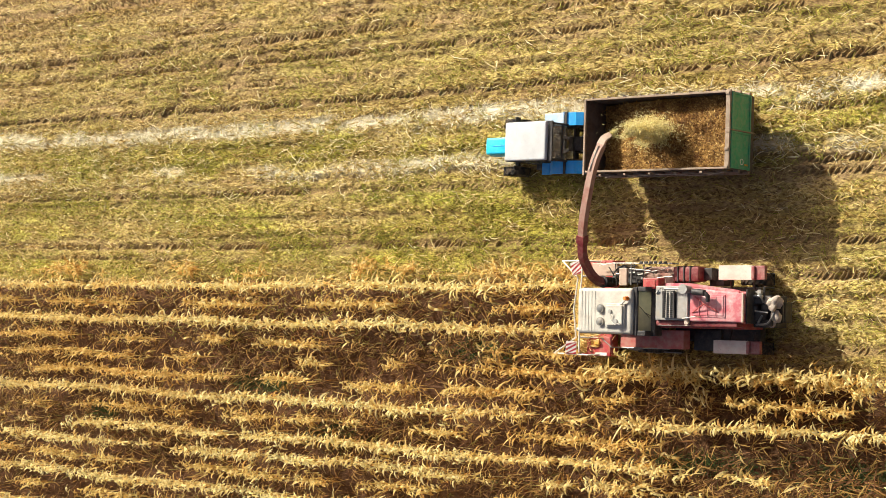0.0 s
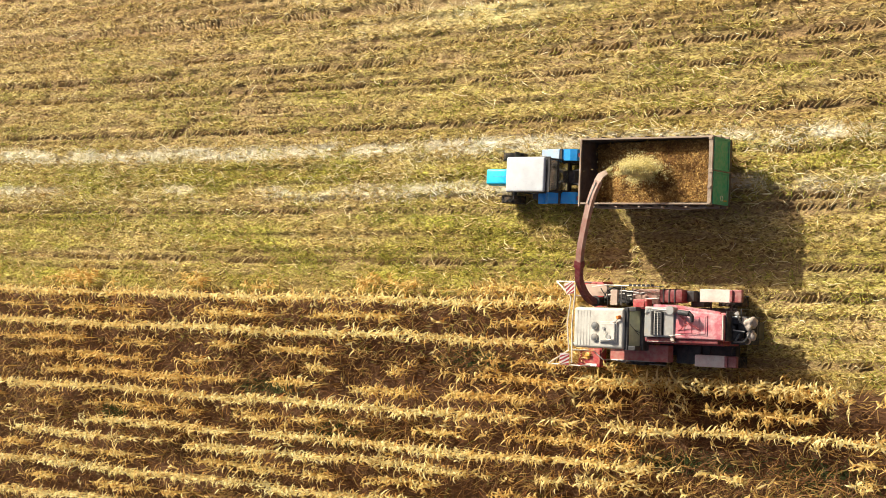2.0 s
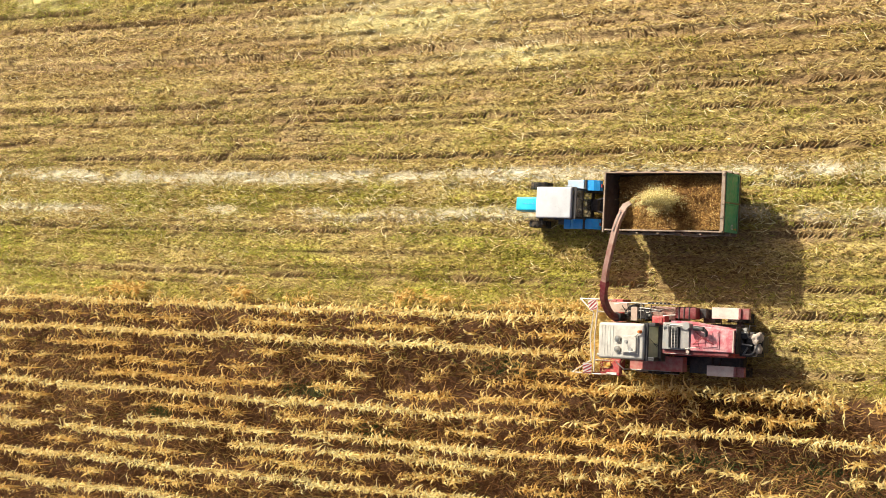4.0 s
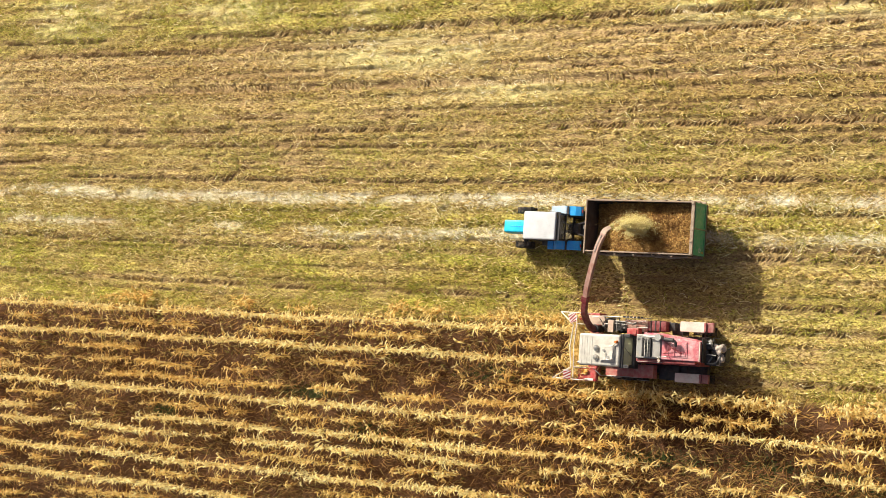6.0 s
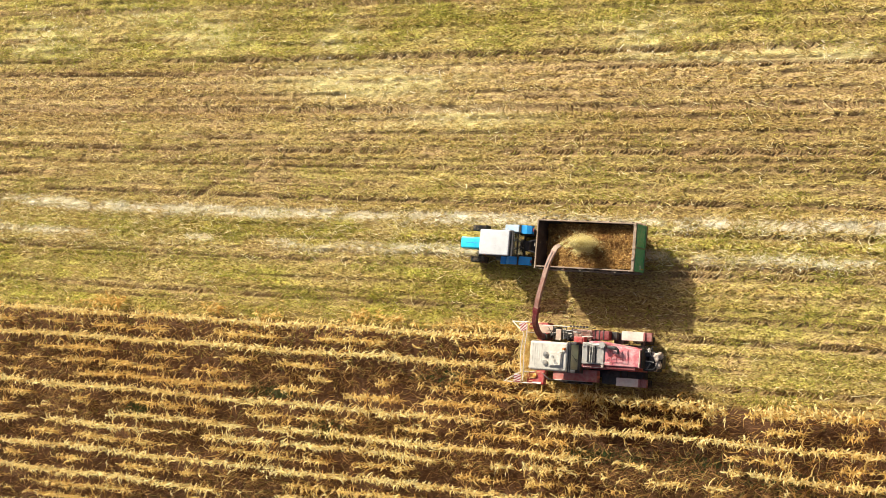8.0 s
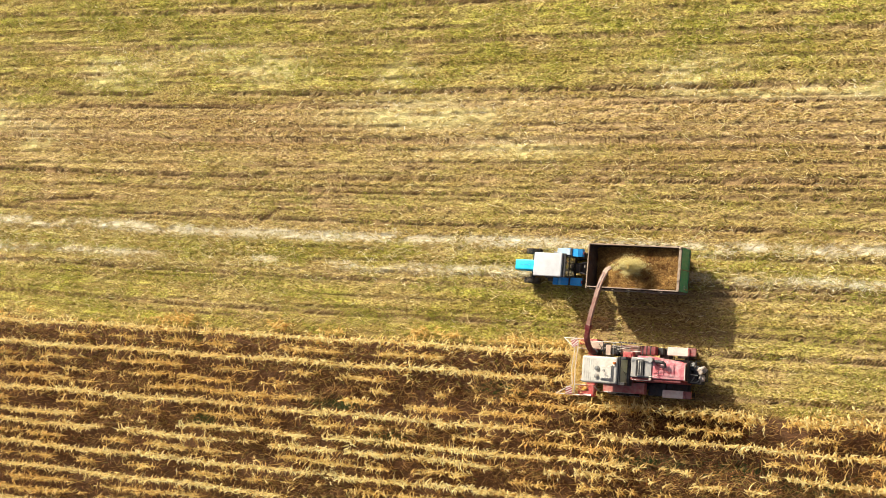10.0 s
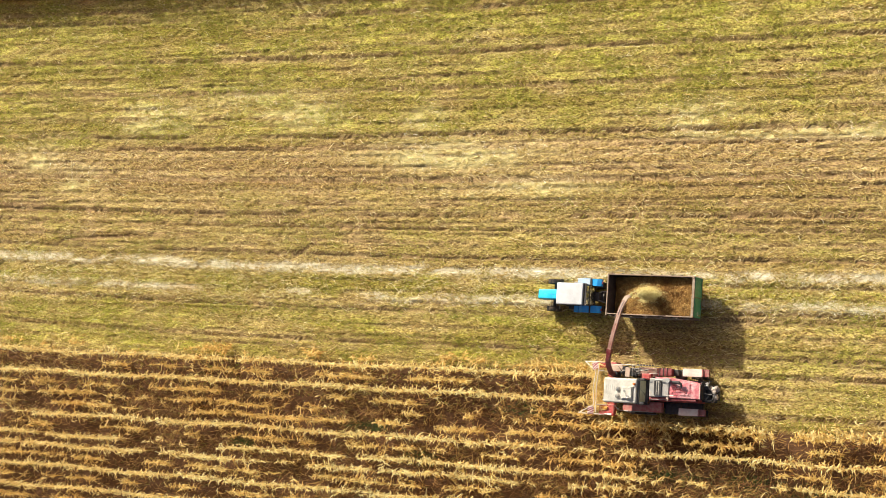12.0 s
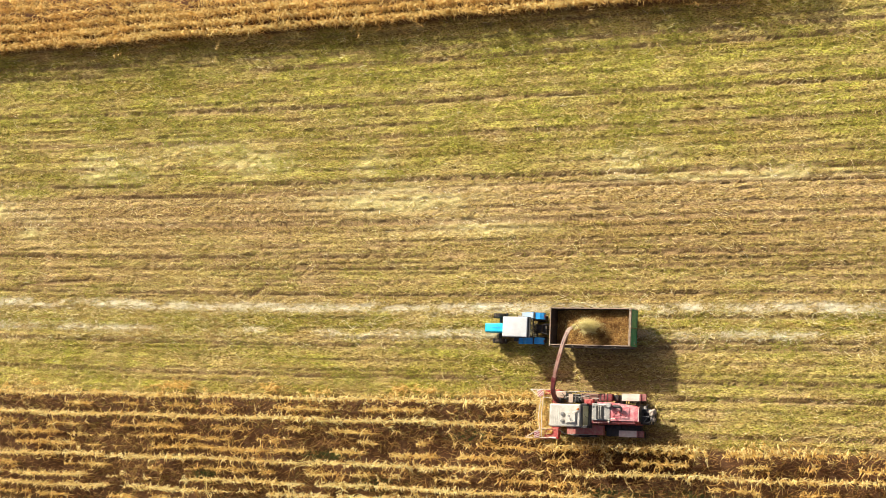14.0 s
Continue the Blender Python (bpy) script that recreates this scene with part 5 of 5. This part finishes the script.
    part("guard_rail", bars([((6.9, 0.08, 2.30), (9.4, 0.06, 2.30)), ((6.9, 0.08, 2.30), (6.9, 0.08, 1.7)), ((8.1, 0.07, 2.30), (8.1, 0.07, 1.9)), ((9.4, 0.06, 2.30), (9.4, 0.06, 1.9)),
                             ((7.1, -0.30, 2.35), (7.9, -0.25, 2.35)), ((7.75, -0.7, 2.4), (7.75, 0.05, 2.4))], 0.022), M_STEEL, h, "thin steel guard rails")
    for k in range(6):
        part("chain_link", boxes((8.05 + 0.20 * k, 8.17 + 0.20 * k, 0.06, 0.14, 2.28, 2.34), bevel=0.01), M_BLACK, h)
    for a, b, mat in (((6.75, -0.05, 2.34), (7.22, -0.70, 2.30), M_BLACK), ((7.05, 0.06, 2.36), (7.10, -0.72, 2.34), M_BLACK), ((7.85, 0.04, 2.36), (8.02, -0.70, 2.38), M_BLACK),
                      ((7.68, -0.12, 2.40), (8.55, -0.20, 2.36), M_STEEL), ((8.0, -0.34, 2.34), (9.3, -0.08, 2.30), M_WHITE), ((6.3, 0.0, 2.30), (6.9, 0.08, 2.30), M_WHITE),
                      ((8.5, -0.05, 2.36), (9.45, -0.30, 2.28), M_RIM), ((8.22, 0.02, 2.30), (8.26, -0.55, 2.42), M_BLACK), ((9.0, -0.45, 2.62), (9.6, -0.40, 2.60), M_STEEL)):
        part("linkage_rod", rod(bmesh.new(), a, b, 0.02, 6), mat, h)
    for x, y, s in ((7.98, -0.28, 0.13), (8.16, -0.46, 0.10), (6.98, -0.40, 0.12), (8.62, -0.24, 0.09)):
        bm = bmesh.new()
        lathe(bm, [(-0.05, 0.02), (-0.05, s * 0.8), (-0.03, s), (0.03, s), (0.05, s * 0.8), (0.05, 0.02)], (x, y, 2.22), 14)
        part("drive_pulley", bm, M_VENT, h, "dusty drive pulley", True)
    for k, pts in enumerate(([(6.95, -0.55, 2.1), (7.2, -0.35, 2.45), (7.6, -0.4, 2.3), (8.0, -0.62, 2.2)], [(7.0, -0.2, 2.0), (7.4, -0.1, 2.3), (7.9, -0.2, 2.2), (8.4, -0.05, 2.1)],
                             [(6.85, -0.62, 2.2), (7.0, -0.25, 2.35), (7.3, 0.0, 2.2), (7.8, 0.0, 2.1)])):
        part("hydraulic_hose", tube(glide(pts, 6), [(0.025, 0.025)] * 19, 6), M_BLACK, h)
    part("gear_case", boxes((7.05, 7.95, -0.62, -0.10, 1.35, 1.95), (6.6, 7.1, -0.5, 0.0, 1.2, 1.8), bevel=0.05), M_BLACK, h, "dark gear case and pump drive")
    # spout
    way = glide([(6.44, -0.60, 2.30), (6.42, -0.52, 2.62), (6.40, -0.32, 2.95), (6.42, -0.02, 3.28), (6.50, 0.28, 3.60), (6.68, 0.72, 3.90), (6.92, 1.50, 4.20), (7.30, 2.65, 4.44), (7.55, 3.50, 4.48), (7.78, 4.10, 4.40)], 5)
    n = len(way)
    sz = [(0.125, 0.125 - 0.01 * i / (n - 1)) for i in range(n)]
    cut = 27
    low = part("spout", tube(way[:cut], sz[:cut]), M_DARKRED, h, "curved dark red lower spout")
    upper = part("spout_arm", tube(way[cut - 1:], [(a - 0.004, b - 0.004) for a, b in sz[cut - 1:]]), M_WORN, h, "dust-worn upper spout arm")
    part("spout_collar", tube([way[cut - 2], way[cut]], [(sz[cut][0] + 0.03, sz[cut][1] + 0.03)] * 2), M_DARKRED, low)
    part("spout_turret", rod(rod(bmesh.new(), (6.46, -0.58, 1.5), (6.46, -0.58, 2.3), 0.18, 18), (6.46, -0.58, 2.24), (6.46, -0.58, 2.31), 0.22, 18), M_BLACK, h, "", True)
    part("spout_flap", tube([(7.76, 4.06, 4.45), (7.88, 4.30, 4.42), (8.06, 4.46, 4.28)], [(0.15, 0.06), (0.13, 0.05), (0.10, 0.03)]), M_TAN, upper, "tilting discharge flap")
    part("flap_cylinder", rod(bmesh.new(), (7.42, 3.2, 4.62), (7.74, 4.05, 4.54), 0.025, 8), M_STEEL, upper)
    return h


def build_header():
    """The maize header in front of the harvester: rotating drums, frame tubes, warning boards."""
    hd = thing("maize_header", (5.3, -1.5, 0), "red maize header with white tube dividers and striped warning boards", "header")
    part("beam", boxes((5.55, 6.15, -3.25, 0.18, 0.75, 1.15), (5.9, 6.6, -2.3, -0.8, 0.55, 1.35), bevel=0.06), M_RED, hd, "red header beam")
    part("floor_pan", boxes((4.55, 5.6, -3.25, 0.20, 0.25, 0.33), bevel=0.02), M_STEEL, hd)
    for k, y in enumerate((-2.78, -1.98, -1.10, -0.30)):
        d = part("drum", rod(rod(bmesh.new(), (5.12, y, 0.33), (5.12, y, 0.95), 0.26, 20), (5.12, y, 0.95), (5.12, y, 1.12), 0.18, 16, 0.06), M_RED, hd, "red intake drum", True)
        bm = bmesh.new()
        for z in (0.45, 0.65, 0.85):
            for q in range(10):
                a = q * math.tau / 10 + z
                rod(bm, (5.12 + 0.24 * math.cos(a), y + 0.24 * math.sin(a), z), (5.12 + 0.38 * math.cos(a + 0.3), y + 0.38 * math.sin(a + 0.3), z), 0.02, 5, 0.006)
        part("drum_tooth", bm, M_STEEL, d)
    for y, s in ((0.24, 1), (-3.28, -1)):
        a, b = sorted((y, y - s * 0.10))
        part("end_shield", boxes((4.75, 6.1, a, b, 0.3, 1.12), bevel=0.04), M_RED, hd, "red end shield")
    part("right_cover", boxes((5.05, 6.10, -3.28, -2.55, 1.10, 1.20), bevel=0.04), M_RED, hd, "red drive cover")
    part("yellow_guard", boxes((5.25, 5.62, -2.95, -2.66, 1.20, 1.24), (5.45, 5.66, -2.85, -2.72, 1.2, 1.32), bevel=0.02), M_YELLOW, hd, "yellow guard plate")
    part("name_bar", boxes((5.42, 5.95, -3.25, -3.14, 1.205, 1.215), bevel=0.003), M_STRIPE_W, hd, "pale lettering band that cannot be read")
    part("left_cover", boxes((4.95, 5.80, -0.15, 0.20, 1.10, 1.18), bevel=0.04), M_RED, hd, "red drive cover")
    z = 1.55
    r = 0.028
    for a, b in (((3.95, 0.22, z - 0.25), (5.10, 0.21, z)), ((3.95, 0.22, z - 0.25), (4.84, -0.42, z)), ((4.84, -0.42, z), (4.70, -1.55, z + 0.02)), ((4.70, -1.55, z + 0.02), (4.80, -2.62, z)),
                 ((4.80, -2.62, z), (3.64, -3.22, z - 0.25)), ((3.64, -3.22, z - 0.25), (5.36, -3.24, z)), ((5.02, -0.35, z), (4.92, -1.5, z)), ((4.92, -1.5, z), (4.95, -2.60, z)),
                 ((5.02, -0.35, z), (5.02, 0.10, z)), ((4.95, -2.60, z), (4.95, -3.15, z)), ((5.02, -0.35, z), (5.7, -0.4, 1.1)), ((4.95, -2.6, z), (5.7, -2.6, 1.1)),
                 ((5.10, 0.21, z), (5.6, 0.2, 1.1)), ((5.36, -3.24, z), (5.7, -3.2, 1.1))):
        part("divider_tube", rod(bmesh.new(), a, b, r, 8), M_WHITE, hd)
    for x, y, tw in ((4.80, -0.06, 0.30), (4.62, -3.00, -0.05)):
        m = Matrix.Translation((x, y, z + 0.04)) @ Matrix.Rotation(tw, 4, "Z") @ Matrix.Rotation(radians(24), 4, "Y")
        bm = bmesh.new()
        block(bm, -0.20, 0.20, -0.24, 0.24, -0.015, 0.015, 0.006)
        bmesh.ops.transform(bm, verts=bm.verts, matrix=m)
        board = part("warning_board", bm, M_STRIPE_W, hd, "red and white striped warning board")
        for k in range(5):
            o = -0.34 + 0.17 * k
            lo, hi = max(-0.235, o - 0.10), min(0.235, o + 0.10 + 0.075)
            bm = bmesh.new()
            pts = []
            for u in (-0.195, 0.195):
                pts.append((u, o + (0.12 if u > 0 else -0.12)))
            quad = [(pts[0][0], pts[0][1]), (pts[1][0], pts[1][1]), (pts[1][0], pts[1][1] + 0.08), (pts[0][0], pts[0][1] + 0.08)]
            quad = [(u, min(0.236, max(-0.236, v))) for u, v in quad]
            if abs(quad[0][1] - quad[3][1]) + abs(quad[1][1] - quad[2][1]) < 0.02:
                bm.free()
                continue
            top = [bm.verts.new((u, v, 0.020)) for u, v in quad]
            bot = [bm.verts.new((u, v, 0.016)) for u, v in quad]
            bm.faces.new(top)
            bm.faces.new(bot[::-1])
            for q in range(4):
                bm.faces.new((top[q], bot[q], bot[(q + 1) % 4], top[(q + 1) % 4]))
            bmesh.ops.transform(bm, verts=bm.verts, matrix=m)
            part("stripe", bm, M_STRIPE_R, board)
    return hd


for machine in (build_harvester(), build_header()):
    machine.location.x += 0.10
m = 4200
_p = np.column_stack([RNG.normal(5.02, 0.35, m), RNG.uniform(-3.1, 0.1, m), RNG.uniform(0.35, 1.15, m)])
_me = blades("gathered_maize", _p, RNG.normal(0.2, 0.6, m), RNG.uniform(0.25, 0.7, m), RNG.uniform(0.03, 0.06, m), RNG.normal(0.6, 0.4, m), RNG.normal(1.2, 0.4, m), M_MAIZE, 3, 0.2)
tagged(new("gathered_maize", _me), "cut maize plants drawn into the header", "maize", kind="stuff")
